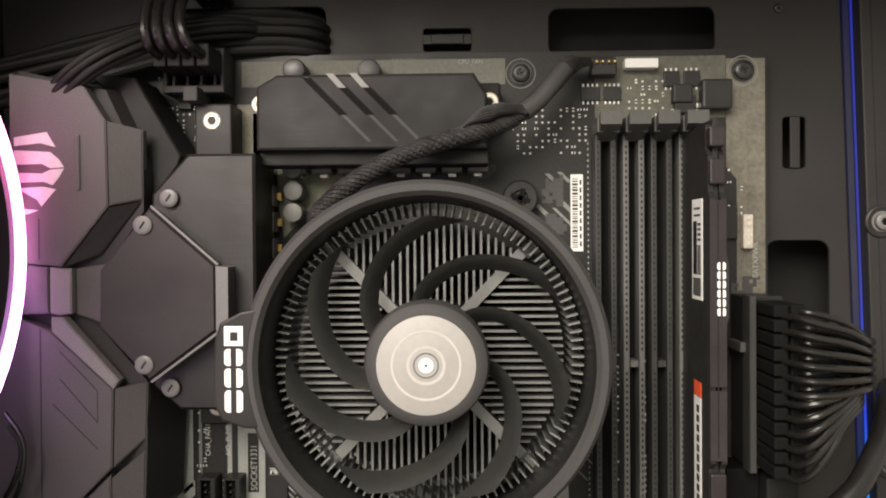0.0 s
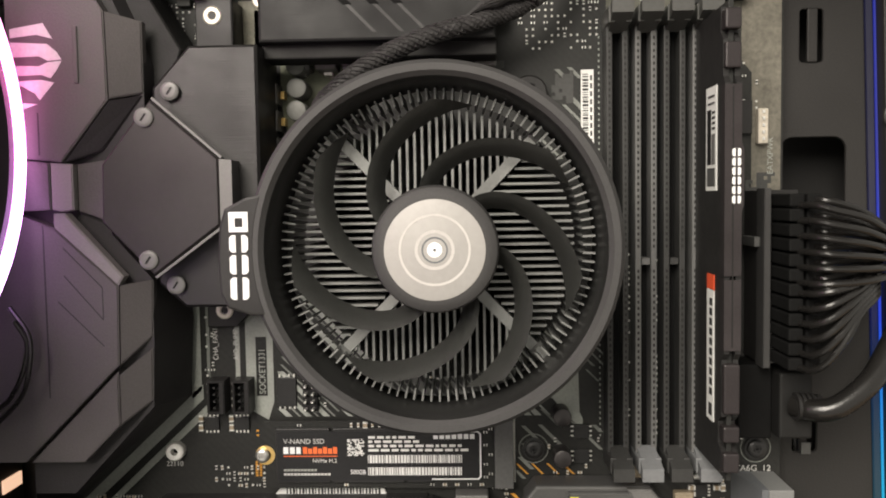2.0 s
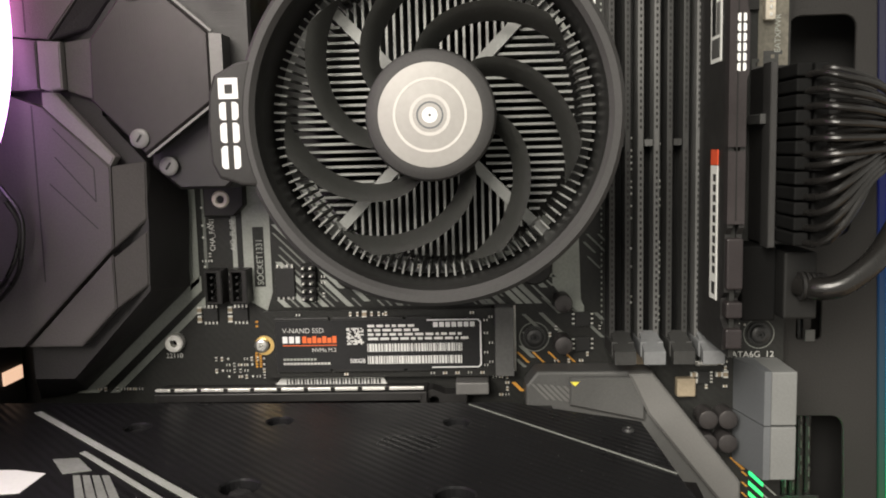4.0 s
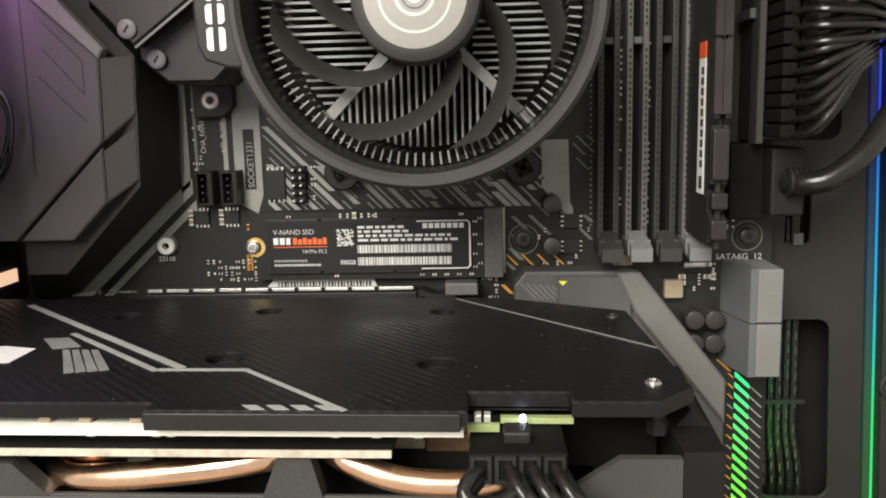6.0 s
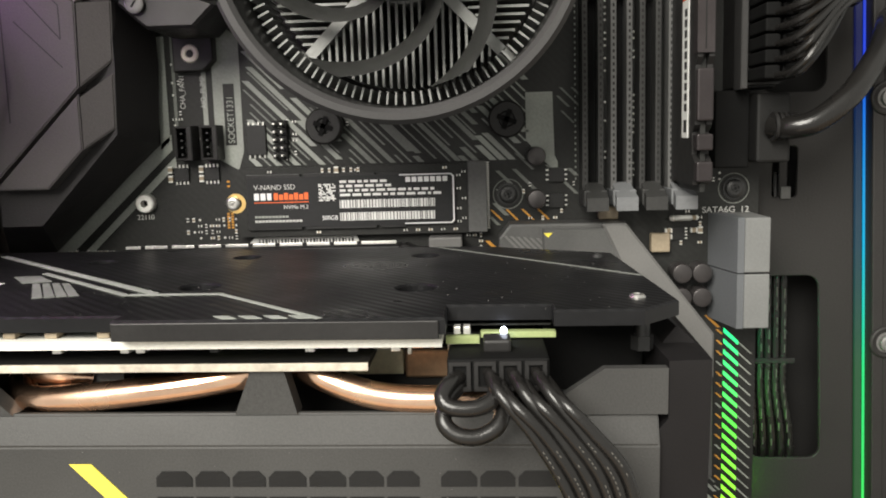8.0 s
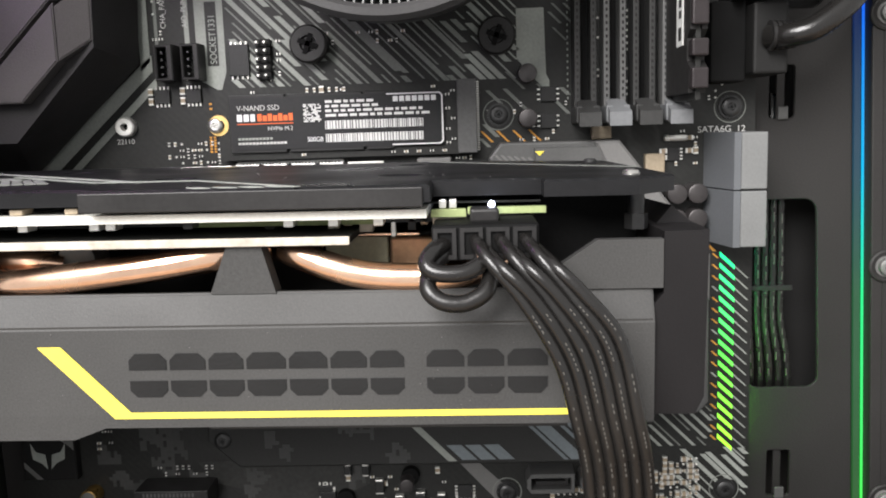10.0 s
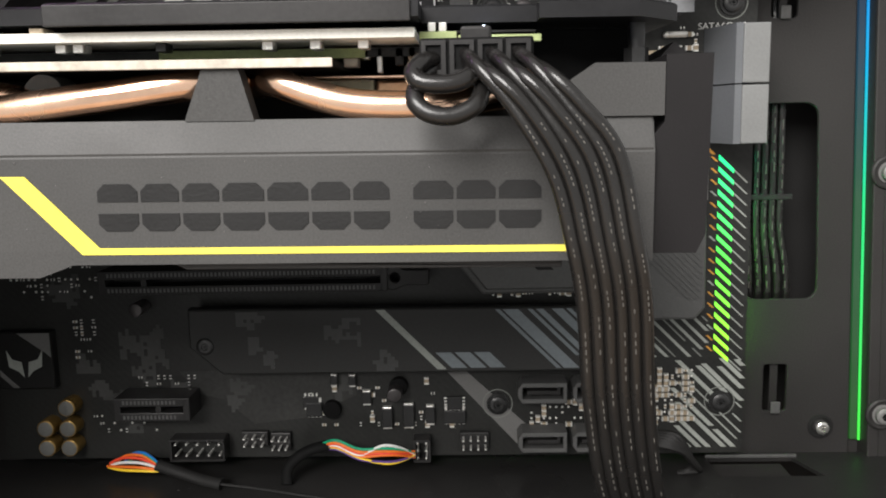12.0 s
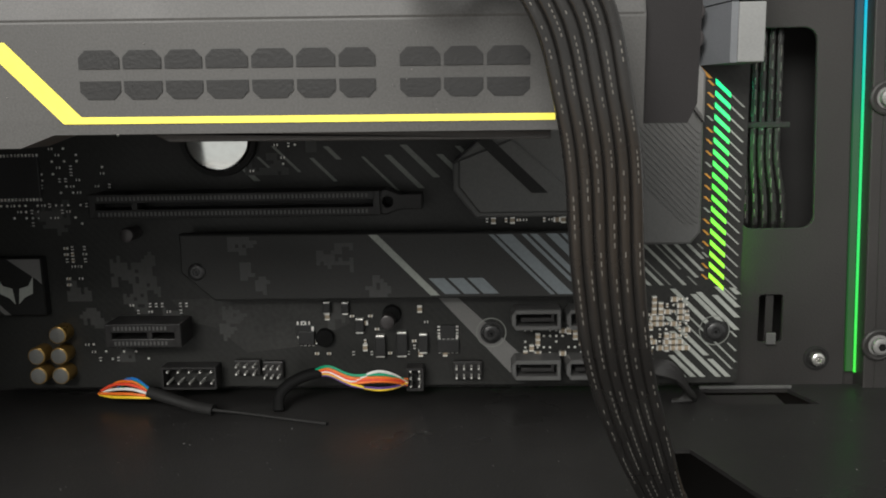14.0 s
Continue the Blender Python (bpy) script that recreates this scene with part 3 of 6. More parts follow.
silk([(56, 33.6), (114, 33.6), (114, 25), (98, 17.5), (80, 15.5), (70, 24), (62, 26)], material("faint_grey_board_field", (0.042, 0.042, 0.040), 0.5, 0, 0.4, 700, 0.15, 90), 0.0, 0.04)
CAMO = material("dim_camouflage_print", (0.062, 0.062, 0.06), 0.6, 0, 0.2)
for i, (x, z, w, h) in enumerate(((48, 47, 9, 8), (50, 38, 9, 10), (44, 42, 7, 7), (20, 58, 14, 8), (78, 28, 10, 7), (72, 23, 8, 6), (28, 37, 12, 8), (90, 78, 14, 8), (168, 262, 10, 12), (112, 26, 10, 9), (34, 24, 8, 6), (40, 16, 8, 7), (150, 268, 12, 8), (232, 226, 8, 16), (102, 84, 10, 7), (172, 252, 9, 7), (41, 33, 12, 9), (42, 43, 11, 9), (22, 63, 14, 8), (29, 29, 11, 8), (59, 26, 12, 7))):
    camo(x, z, w, h, 20 + i, CAMO)

silk([(69.3, 164), (72.9, 164), (72.9, 183.6), (69.3, 183.6)], PCB, -0.13, 0.06, "printed_panel")
words("SOCKET1331", 3.0, 72.3, 164.6, -0.25, SILK, board, turn=-90, squeeze=0.88)
words("CHA_FAN1", 2.4, 56.8, 176, -0.15, SILK_WHITE, board, turn=-90, squeeze=0.9)
words("AIO_PUMP", 2.4, 63.6, 176, -0.15, SILK_WHITE, board, turn=-90, squeeze=0.9)
words("22110", 2.3, 38.2, 140.6, -0.15, SILK_WHITE, board)
words("SATA6G_12", 2.75, 221.6, 138.4, -0.15, SILK_WHITE, board, squeeze=1.05)
words("EATXPWR", 2.5, 236.2, 234, -0.15, SILK, board, turn=-90)

# small soldered parts share their meshes


def shared(name, bm, mats):
    me = bpy.data.meshes.new(name)
    bmesh.ops.scale(bm, vec=(S, S, S), verts=bm.verts)
    bm.to_mesh(me)
    bm.free()
    for m in mats:
        me.materials.append(m)
    return me


def two_tone(w, d, h, end, mats, name):
    bm = box(-w / 2, w / 2, -d, 0, -h / 2, h / 2, 0)
    k = len(bm.faces)
    box(-w / 2 - 0.02, -w / 2 + end, -d - 0.03, 0, -h / 2 - 0.02, h / 2 + 0.02, 0, bm)
    box(w / 2 - end, w / 2 + 0.02, -d - 0.03, 0, -h / 2 - 0.02, h / 2 + 0.02, 0, bm)
    bm.faces.ensure_lookup_table()
    for f in bm.faces[k:]:
        f.material_index = 1
    return shared(name, bm, mats)


CAP_SMALL = two_tone(1.3, 0.6, 0.7, 0.35, [TAN, SOLDER], "chip_capacitor")
RES_SMALL = two_tone(1.2, 0.4, 0.65, 0.3, [CHIP, SOLDER], "chip_resistor")
CAP_BIG = two_tone(2.2, 1.1, 1.4, 0.5, [TAN, SOLDER], "chip_capacitor")
DOT = shared("solder_pad", lathe([(0.42, 0), (0.40, -0.12), (0.2, -0.25)], 0, 0, 8), [SOLDER])


def put(name, me, x, z, turn=0.0, y=0.0):
    return link(name, me, board, "", Matrix.Translation((x * S, y * S, z * S)) @ Matrix.Rotation(radians(turn), 4, "Y"))


def cluster(x0, x1, z0, z1, n, seed, kinds="crb"):
    rng = random.Random(seed)
    cols = max(1, int((x1 - x0) / 2.0))
    rows = max(1, int((z1 - z0) / 1.9))
    cells = [(i, j) for i in range(cols) for j in range(rows)]
    rng.shuffle(cells)
    for i, j in cells[:n]:
        x, z = x0 + (i + 0.5) * (x1 - x0) / cols, z0 + (j + 0.5) * (z1 - z0) / rows
        k = rng.choice(kinds)
        if k == "c":
            put("chip_capacitor", CAP_SMALL, x, z, rng.choice((0, 90)))
        elif k == "r":
            put("chip_resistor", RES_SMALL, x, z, rng.choice((0, 90)))
        elif k == "b":
            put("chip_capacitor", CAP_BIG, x, z, rng.choice((0, 90)))
        else:
            put("solder_pad", DOT, x, z)


cluster(156, 182, 274, 290, 62, 1, "ddr")
cluster(194, 207, 286, 299, 26, 2, "crd")
cluster(208, 217, 284, 291, 8, 3, "cb")
cluster(54, 72, 133, 141, 26, 4, "crd")
cluster(86, 93, 158, 172, 12, 5, "rrr")
for k in range(5):
    h = part("pin_header", box(85.0, 89.8, -2.4, 0, 159.2 + 2.5 * k, 161.5 + 2.5 * k, 0.25), PLASTIC_DARK, board)
    for x in (86.2, 88.6):
        part("pin", box(x - 0.3, x + 0.3, -5.2, -2.2, 160.05 + 2.5 * k, 160.65 + 2.5 * k), SOLDER, h)
cluster(52, 56, 166, 197, 12, 6, "rd")
cluster(146, 152, 126, 134, 7, 7, "cr")
cluster(164, 182, 137, 150, 10, 8, "rc")
cluster(204, 222, 128, 140, 13, 9, "crb")
cluster(190, 192, 150, 212, 14, 10, "d")
cluster(199, 201, 150, 212, 16, 11, "d")
cluster(206.5, 208, 150, 212, 10, 12, "d")
cluster(12, 32, 58, 76, 18, 13, "rd")
cluster(22, 30, 38, 52, 14, 14, "rc")
cluster(40, 62, 28.5, 33, 10, 15, "r")
cluster(96, 140, 22, 33, 9, 16, "cbr")
cluster(55, 68, 275, 282, 16, 41, "dr")
silk([(67, 272), (80.8, 272), (80.8, 292), (67, 292)], material("cream_board_field", (0.22, 0.21, 0.165), 0.55, 0, 0.3))
words("CPU_FAN", 1.9, 139.6, 304.4, -0.15, SILK, board)
words("EATX12V", 1.9, 118, 305, -0.15, SILK_DIM, board)


def chip_with_pins(x, z, w, h, n, flat=False):
    """A small epoxy chip with bright legs along two sides."""
    c = part("chip", box(x - w / 2, x + w / 2, -1.6, 0, z - h / 2, z + h / 2, 0.2), CHIP, board)
    for i in range(n):
        u = x - w / 2 + (i + 0.5) * w / n
        for s in (-1, 1):
            part("chip_leg", box(u - w / n * 0.28, u + w / n * 0.28, -0.6, 0, z + s * h / 2 - 0.5, z + s * h / 2 + 0.9 * s + 0.5, 0), SOLDER, c)


def filter_coil(x, z, w, h):
    """A dark moulded coil between two bright end caps."""
    c = part("filter_coil", box(x - w / 2, x + w / 2, -2.2, 0, z - h / 2, z + h / 2, 0.3), CHIP, board)
    for s in (-1, 1):
        part("end_cap", box(x - w * 0.42, x + w * 0.42, -1.9, 0, z + s * h / 2 - 0.5, z + s * h / 2 + 0.5, 0.15), SOLDER, c)


chip_with_pins(100, 20.5, 5.2, 4.6, 4)
chip_with_pins(146, 17.4, 7.0, 4.2, 5)
for x, z, w, h in ((107, 30.6, 2.4, 3.2), (113, 30.4, 2.4, 3.2), (124, 17.6, 3.4, 6.4), (131, 18.2, 3.6, 7.4), (138, 18.4, 3.0, 5.6), (117.5, 24.5, 3.0, 4.0)):
    filter_coil(x, z, w, h)
# plain black discs; the first stands for a dark shape of wires
for x, z in ((106, 20.6), (128, 28.2)):
    part("power_choke", cyl(x, z, 3.0, -2.6, 0, 0.5), VOID, board, "round black disc")
cluster(170, 206, 13.5, 23, 60, 17, "ddb")
cluster(202, 212, 14, 30, 24, 18, "dcb")
cluster(211, 223.5, 15, 33, 46, 52, "bbcd")
cluster(224, 232, 246, 270, 12, 19, "rd")
cluster(96, 132, 168.5, 174, 12, 20, "rc")
cluster(14, 30, 128.5, 132, 7, 21, "cr")
cluster(222, 230, 148, 160, 8, 22, "rd")
cluster(70, 104, 74, 84, 12, 23, "rd")


def chip(x, z, w, h, legs=0, d=1.2, mat=CHIP, vertical=False):
    """A flat epoxy chip with a row of bright legs on two sides."""
    c = part("chip", box(x - w / 2, x + w / 2, -d, 0, z - h / 2, z + h / 2, 0.2), mat, board)
    for i in range(legs):
        for side in (-1, 1):
            if vertical:
                zz, xx = z - h / 2 + (i + 0.5) * h / legs, x + side * (w / 2 + 0.45)
                leg = box(xx - 0.45, xx + 0.45, -0.5, -0.02, zz - 0.22, zz + 0.22)
            else:
                xx, zz = x - w / 2 + (i + 0.5) * w / legs, z + side * (h / 2 + 0.5)
                leg = box(xx - 0.25, xx + 0.25, -0.5, -0.02, zz - 0.5, zz + 0.5)
            part("chip_leg", leg, SOLDER, c)
    return c


chip(54.2, 155.0, 5.0, 4.4, 4)
chip(64.2, 155.0, 5.0, 4.4, 4)
chip(79.4, 165.4, 6.4, 9.6, 4)
chip(182.5, 294, 6.0, 4.6, 4)
chip(189.5, 294, 5.6, 4.6, 4)
chip(208.5, 298.5, 5.0, 5.0, 3, 1.4)
chip(215, 298.5, 5.0, 5.0, 3, 1.4)
chip(212.5, 290, 6.6, 5.6, 0, 3.0)
chip(226.5, 252, 5.2, 10.5, 0, 2.2, PLASTIC)
chip(175.5, 151.8, 5.0, 4.6, 3, 1.4, CHIP, True)
chip(175.5, 143.6, 5.0, 4.6, 3, 1.4, CHIP, True)
chip(214, 132, 4.2, 4.2, 4, 1.0, CHIP, True)
chip(146, 22, 5.0, 4.4, 4, 1.2, CHIP, True)
chip(99, 23, 5.0, 3.6, 4)
chip(10, 74, 14, 13, 12, 1.4)
cluster(2, 26, 60, 66, 22, 31, "ddr")
cluster(20, 30, 68, 84, 16, 32, "rd")
cluster(34, 44, 66, 88, 8, 33, "rd")
cluster(96, 118, 86, 100, 12, 34, "d")
cluster(26, 50, 12.5, 20, 12, 35, "rd")
cluster(100, 146, 14, 20, 14, 36, "crb")
part("crystal", box(211, 218.5, -2.2, 0, 136, 138, 0.8), SOLDER, board, "silver oscillator can")
part("power_choke", box(205, 211, -3.4, 0, 126.4, 132.4, 0.5), TAN, board, "beige moulded choke")
part("power_choke", box(188.5, 194.5, -4.2, 0, 137.4, 141.4, 0.5), TAN, board, "beige moulded choke")
part("power_choke", box(217.2, 226.8, -5.5, 0, 288, 297.6, 0.8), CHIP, board, "black square choke")
part("power_choke", box(208.4, 214.6, -4, 0, 290.4, 296.4, 0.5), CHIP, board, "black square choke")
bm = box(193, 203.6, -4.5, 0, 301.5, 304.5, 0.3)
part("pin_header", bm, LABEL, board, "white four-pin header")
bm = box(182, 190, -6.5, 0, 299, 304.5, 0.4)
part("fan_header", bm, PLASTIC, board)
for i in range(4):
    part("pin", box(183.2 + i * 1.9, 183.8 + i * 1.9, -8.2, -6, 302.6, 303.2), GOLD, board)
part("pin_header", box(230.6, 233.8, -3.2, 0, 243.5, 254.5, 0.4), FR4DIM, board, "cream upright header")
for k in range(5):
    part("pin", box(231.8, 232.6, -3.6, -3.1, 244.6 + 2.1 * k, 245.6 + 2.1 * k), SOLDER, board)
for x, z in ((86.8, 270), (87, 263), (86.8, 256)):
    c = part("capacitor", cyl(x, z, 3.1, -9.5, 0, 0.5), CAPTOP, board, "silver-topped capacitor")
for x, z in ((87.5, 301.5), (111.5, 301)):
    c = part("capacitor", cyl(x, z, 3.6, -9, 0, 0.5), BLACKSCREW, board, "silver-topped capacitor")
for x, z, r in ((214, 120, 3.1), (220.2, 120, 3.1), (214, 112.2, 3.1), (220.2, 112.2, 3.1), (168.8, 158, 2.9), (168.8, 144.6, 2.9), (46, 56, 2.2), (127, 27, 2.4)):
    part("capacitor", cyl(x, z, r, -7.5, 0, 0.5), CAPDARK, board, "dark-topped capacitor")
for x, z in ((20, 23.4), (12.4, 16.4), (19.8, 16.4), (12.4, 9.8), (19.8, 9.8)):
    c = part("capacitor", cyl(x, z, 2.9, -5.6, 0, 0.4), CAPGOLD, board, "gold audio capacitor")
    part("cap_top", cyl(x, z, 2.45, -5.75, -5.5, 0.1), CAPTOP, c)
for i in range(8):
    part("choke", box(84.5 + 8.3 * i, 91 + 8.3 * i, -8.5, 0, 268.5, 274.5, 0.5), CHOKE, board, "grey power choke")
    part("choke_terminal", box(86.5 + 8.3 * i, 89 + 8.3 * i, -4, 0, 267.4, 268.4, 0.1), SOLDER, board)
for i in range(4):
    part("choke", box(75.2, 80.6, -8.5, 0, 233 + 8.4 * i, 239.6 + 8.4 * i, 0.5), CHOKE, board, "grey power choke")
    part("choke_terminal", box(80.7, 82, -4, 0, 235 + 8.4 * i, 237.5 + 8.4 * i, 0.1), GOLD, board)
for x, z, y in ((62.2, 285, -12.2), (149.5, 290, -12.0), (60.6, 193, -4), (76, 291, -6)):
    part("eyelet", lathe([(2.9, y + 0.8), (2.9, y), (2.5, y - 0.35), (1.4, y - 0.35), (1.15, y), (1.15, y + 0.8)], x, z, 28, closed=True), EYELET, board, "bright eyelet round a hole")
part("standoff_pad", plate([(55, 187.5), (64.5, 187.5), (68, 191), (68, 199), (55, 199)], -4, 0, bevel=0.4), PLASTIC, board)
part("standoff_pad", box(56.6, 68.4, -12, 0, 272, 290.4, 0.6), PLASTIC, board)
part("chip", box(47.8, 52.2, -2.4, 0, 290.4, 295.4, 0.3), GREY_METAL_DARK, board)
cluster(44, 56, 276, 292, 26, 43, "dr")
cluster(40, 46, 300, 306, 4, 44, "d")
for x, z in ((160, 146), (231.5, 146), (160, 21.5), (231.5, 21.5), (231.5, 301), (160, 301)):
    part("ground_ring", lathe([(4.9, 0), (4.9, -0.14), (4.6, -0.14), (4.6, 0)], x, z, 36, closed=True), SILK_DIM, board)
    screw(x, z, 2.9, -2.2, -0.2, BLACKSCREW, board, "mounting_screw", 3.6)
m2post = part("ssd_standoff", lathe([(3.1, 0), (3.1, -2.6), (2.7, -3.0), (1.2, -3.0), (1.0, -0.6)], 42, 146, 12), SOLDER, board, "silver threaded standoff")
# black disc for the shade inside the threaded hole
part("thread_hole", lathe([(1.0, -0.6), (1.0, -0.7), (0.3, -0.7)], 42, 146, 16), VOID, m2post)

# memory slots
for i, x in enumerate((186.0, 194.7, 203.4, 212.1)):
    pale = i in (1, 3)
    body_mat = GREYPL if pale else LATCHDARK
    bm = box(x - 3.3, x - 1.5, -9, 0, 147, 280, 0.3)
    box(x + 1.5, x + 3.3, -9, 0, 147, 280, 0.3, bm)
    box(x - 1.2, x + 1.2, -8.7, 0, 206.5, 208.5, 0, bm)
    slot = part("memory_slot", bm, body_mat, board, "grey memory slot" if pale else "black memory slot")
    # floor coloured black for the shade down in the slot
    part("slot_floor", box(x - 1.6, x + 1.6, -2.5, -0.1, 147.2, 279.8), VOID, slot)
    bm = bmesh.new()
    for k in range(66):
        z = 150 + k * 1.93
        if 205 < z < 210:
            continue
        for s in (-2.0, 2.0):
            box(x + s * 1.2 - 0.3, x + s * 1.2 + 0.3, -9.08, -8.9, z, z + 0.9, 0, bm)
    tagged(part("contact_strip", bm, PLASTIC_DARK, slot), kind="stuff")
    tmat = LIGHTPL if pale else LATCHDARK
    for z0, z1, sgn in ((142.4, 147.4, -1), (279.6, 284.6, 1)):
        bm = box(x - 3.5, x - 1.5, -15, 0, z0, z1, 0.4)
        box(x + 1.5, x + 3.5, -15, 0, z0, z1, 0.4, bm)
        zc = z0 if sgn < 0 else z1
        loft([(x - 3.2, zc + 3 * -sgn), (x + 3.2, zc + 3 * -sgn), (x + 3.2, zc + 1.0 * sgn), (x - 3.2, zc + 1.0 * sgn)], -19.5, [(x - 2.6, zc + 7 * -sgn), (x + 2.6, zc + 7 * -sgn), (x + 2.6, zc + 1.5 * -sgn), (x - 2.6, zc + 1.5 * -sgn)], -8, bm)
        part("latch", bm, tmat if sgn < 0 else SLOTLATCH, slot)
    bm = bmesh.new()
    for k in range(70):
        box(x - 4.55, x - 4.15, -0.3, -0.02, 150 + 1.85 * k, 150.7 + 1.85 * k, 0, bm)
    tagged(part("pad_strip", bm, SILK, slot), kind="stuff")

# expansion slots


def pcie(x0, x1, z, steel, name="expansion_slot", tail=True):
    bm = box(x0, x1, -11, 0, z + 1.0, z + 3.8, 0.3)
    box(x0, x1, -11, 0, z - 3.8, z - 1.0, 0.3, bm)
    box(x0, x1, -4, 0, z - 3.5, z + 3.5, 0, bm)
    box(x0 + 12, x0 + 13.6, -10.8, 0, z - 1.2, z + 1.2, 0, bm)
    box(x0 - 1.4, x0 + 0.8, -11, 0, z - 3.8, z + 3.8, 0.3, bm)
    box(x1 - 0.8, x1 + 1.4, -11, 0, z - 3.8, z + 3.8, 0.3, bm)
    s = part(name, bm, PLASTIC, board)
    if steel:
        bm = box(x0 - 0.5, x1 + 0.5, -11.4, -10.2, z + 4.9, z + 5.6, 0.15)
        box(x0 - 0.5, x1 + 0.5, -11.6, -11.2, z + 4.7, z + 5.6, 0.1, bm)
        part("steel_sleeve", bm, SOLDER, s, "bright steel slot sleeve")
        for k in range(9):
            part("sleeve_window", box(x0 + 4.4 + 8.6 * k, x0 + 5.8 + 8.6 * k, -11.7, -10.9, z + 4.6, z + 5.65), PLASTIC_DARK, s)
    else:
        bm = bmesh.new()
        for k in range(int((x1 - x0 - 3) / 1.25)):
            for s2 in (-2.4, 2.4):
                box(x0 + 1.5 + 1.25 * k, x0 + 2.1 + 1.25 * k, -11.15, -10.9, z + s2 - 0.6, z + s2 + 0.6, 0, bm)
        tagged(part("contact_strip", bm, GREYPL, s), kind="stuff")
    if tail:
        part("slot_lever", plate([(x1, z - 3), (x1 + 3, z - 4), (x1 + 7, z - 2.4), (x1 + 14, z - 2.4), (x1 + 14, z + 2.4), (x1 + 7, z + 2.4), (x1 + 3, z + 4), (x1, z + 3)], -9, -2, [circle(x1 + 3.5, z, 1.6, 12)], 0.3), PLASTIC, s)
    return s


pcie(39, 124, 127.5, True)
pcie(38, 125, 65.5, False)
pcie(39.5, 61, 24.5, False, tail=False)
part("riser_clip", box(134.5, 145, -9, 0, 129.5, 133.5, 0.5), GREY_METAL, board, "grey retainer")
part("wireless_label", plate([(74, 130.4), (112, 130.4), (110.5, 133.8), (77, 133.8)], -1.0, -0.02), LABEL, board, "paper barcode label")
for k in range(30):
    part("bar", box(78.5 + k * 1.05, 78.9 + k * 1.05 + (k % 3) * 0.15, -1.12, -1.0, 131.4, 133.2), INK, board)

# board label with bars
lab = part("board_label", plate([(176, 243), (180, 243), (180, 268), (176, 268)], -0.25, -0.02), LABEL, board, "white sticker with printed bars")
rng = random.Random(4)
z = 244.2
while z < 266.8:
    w = rng.choice((0.25, 0.4, 0.7))
    part("bar", box(176.5, 178.3, -0.35, -0.25, z, z + w), INK, lab)
    z += w + rng.choice((0.3, 0.45))
for k in range(9):
    part("bar", box(178.9, 179.5, -0.35, -0.25, 244.6 + 2.5 * k, 246.2 + 2.5 * k), INK, lab)

# power and data sockets on the board
atx = thing("power_socket", (233, 0, 177), "black 24-pin power socket at the board's edge", "power socket")
bm = box(227.4, 239.4, -13, -0.05, 176.5, 229, 0.4)
part("socket_body", bm, PLASTIC, atx)
part("socket_rim", plate([(227, 176), (229, 176), (229, 229.5), (227, 229.5)], -20, -13, bevel=0.3), MATT, atx)
for k in range(12):
    part("socket_rib", box(229, 238.8, -18, -13, 177.2 + 4.35 * k, 177.9 + 4.35 * k), PLASTIC, atx)
part("socket_latch", box(225.4, 227.2, -16, -4, 212, 215, 0.3), GREY_METAL_DARK, atx)
plug = thing("power_plug", (235, -18, 177), "black 24-pin power plug with its wires", "power plug")
for k in range(12):
    for x in (229.4, 234.2):
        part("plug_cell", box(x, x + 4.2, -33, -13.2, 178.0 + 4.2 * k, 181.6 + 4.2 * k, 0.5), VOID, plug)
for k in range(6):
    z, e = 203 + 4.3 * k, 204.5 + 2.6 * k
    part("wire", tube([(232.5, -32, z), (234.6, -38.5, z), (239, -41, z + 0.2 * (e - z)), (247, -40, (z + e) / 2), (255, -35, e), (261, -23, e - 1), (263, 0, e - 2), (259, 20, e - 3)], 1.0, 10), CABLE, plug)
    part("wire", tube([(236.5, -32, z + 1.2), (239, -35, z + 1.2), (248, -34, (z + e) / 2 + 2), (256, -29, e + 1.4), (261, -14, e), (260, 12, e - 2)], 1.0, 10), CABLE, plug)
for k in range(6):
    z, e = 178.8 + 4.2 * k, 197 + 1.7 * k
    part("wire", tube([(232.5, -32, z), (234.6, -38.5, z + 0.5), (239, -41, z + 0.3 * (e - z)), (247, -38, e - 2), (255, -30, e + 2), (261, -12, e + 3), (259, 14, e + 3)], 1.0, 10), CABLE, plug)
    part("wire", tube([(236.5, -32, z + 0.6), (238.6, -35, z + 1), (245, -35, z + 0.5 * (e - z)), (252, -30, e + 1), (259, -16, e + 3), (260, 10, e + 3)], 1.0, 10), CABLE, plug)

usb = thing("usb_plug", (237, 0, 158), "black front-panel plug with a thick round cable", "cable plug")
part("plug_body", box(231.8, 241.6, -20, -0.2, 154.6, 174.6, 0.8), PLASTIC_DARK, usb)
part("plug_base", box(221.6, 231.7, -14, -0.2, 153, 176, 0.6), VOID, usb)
bm = bmesh.new()
for k in range(5):
    lathe([(4.2 - 0.12 * k, k * 1.5), (4.2 - 0.12 * k, k * 1.5 + 0.9), (3.4, k * 1.5 + 1.0), (3.4, k * 1.5 + 1.5)], 235.5, 165, 16, bm, axis="x", cy=-22)
part("strain_relief", bm, PLASTIC, usb)
part("thick_cable", tube([(236, -20, 165), (240, -25, 164.6), (246, -27, 166.2), (255, -25.5, 172.4), (262, -21, 179.4), (269, -14, 187), (276, -3, 195), (284, 12, 200)], 3.4, 16), CABLE, usb)

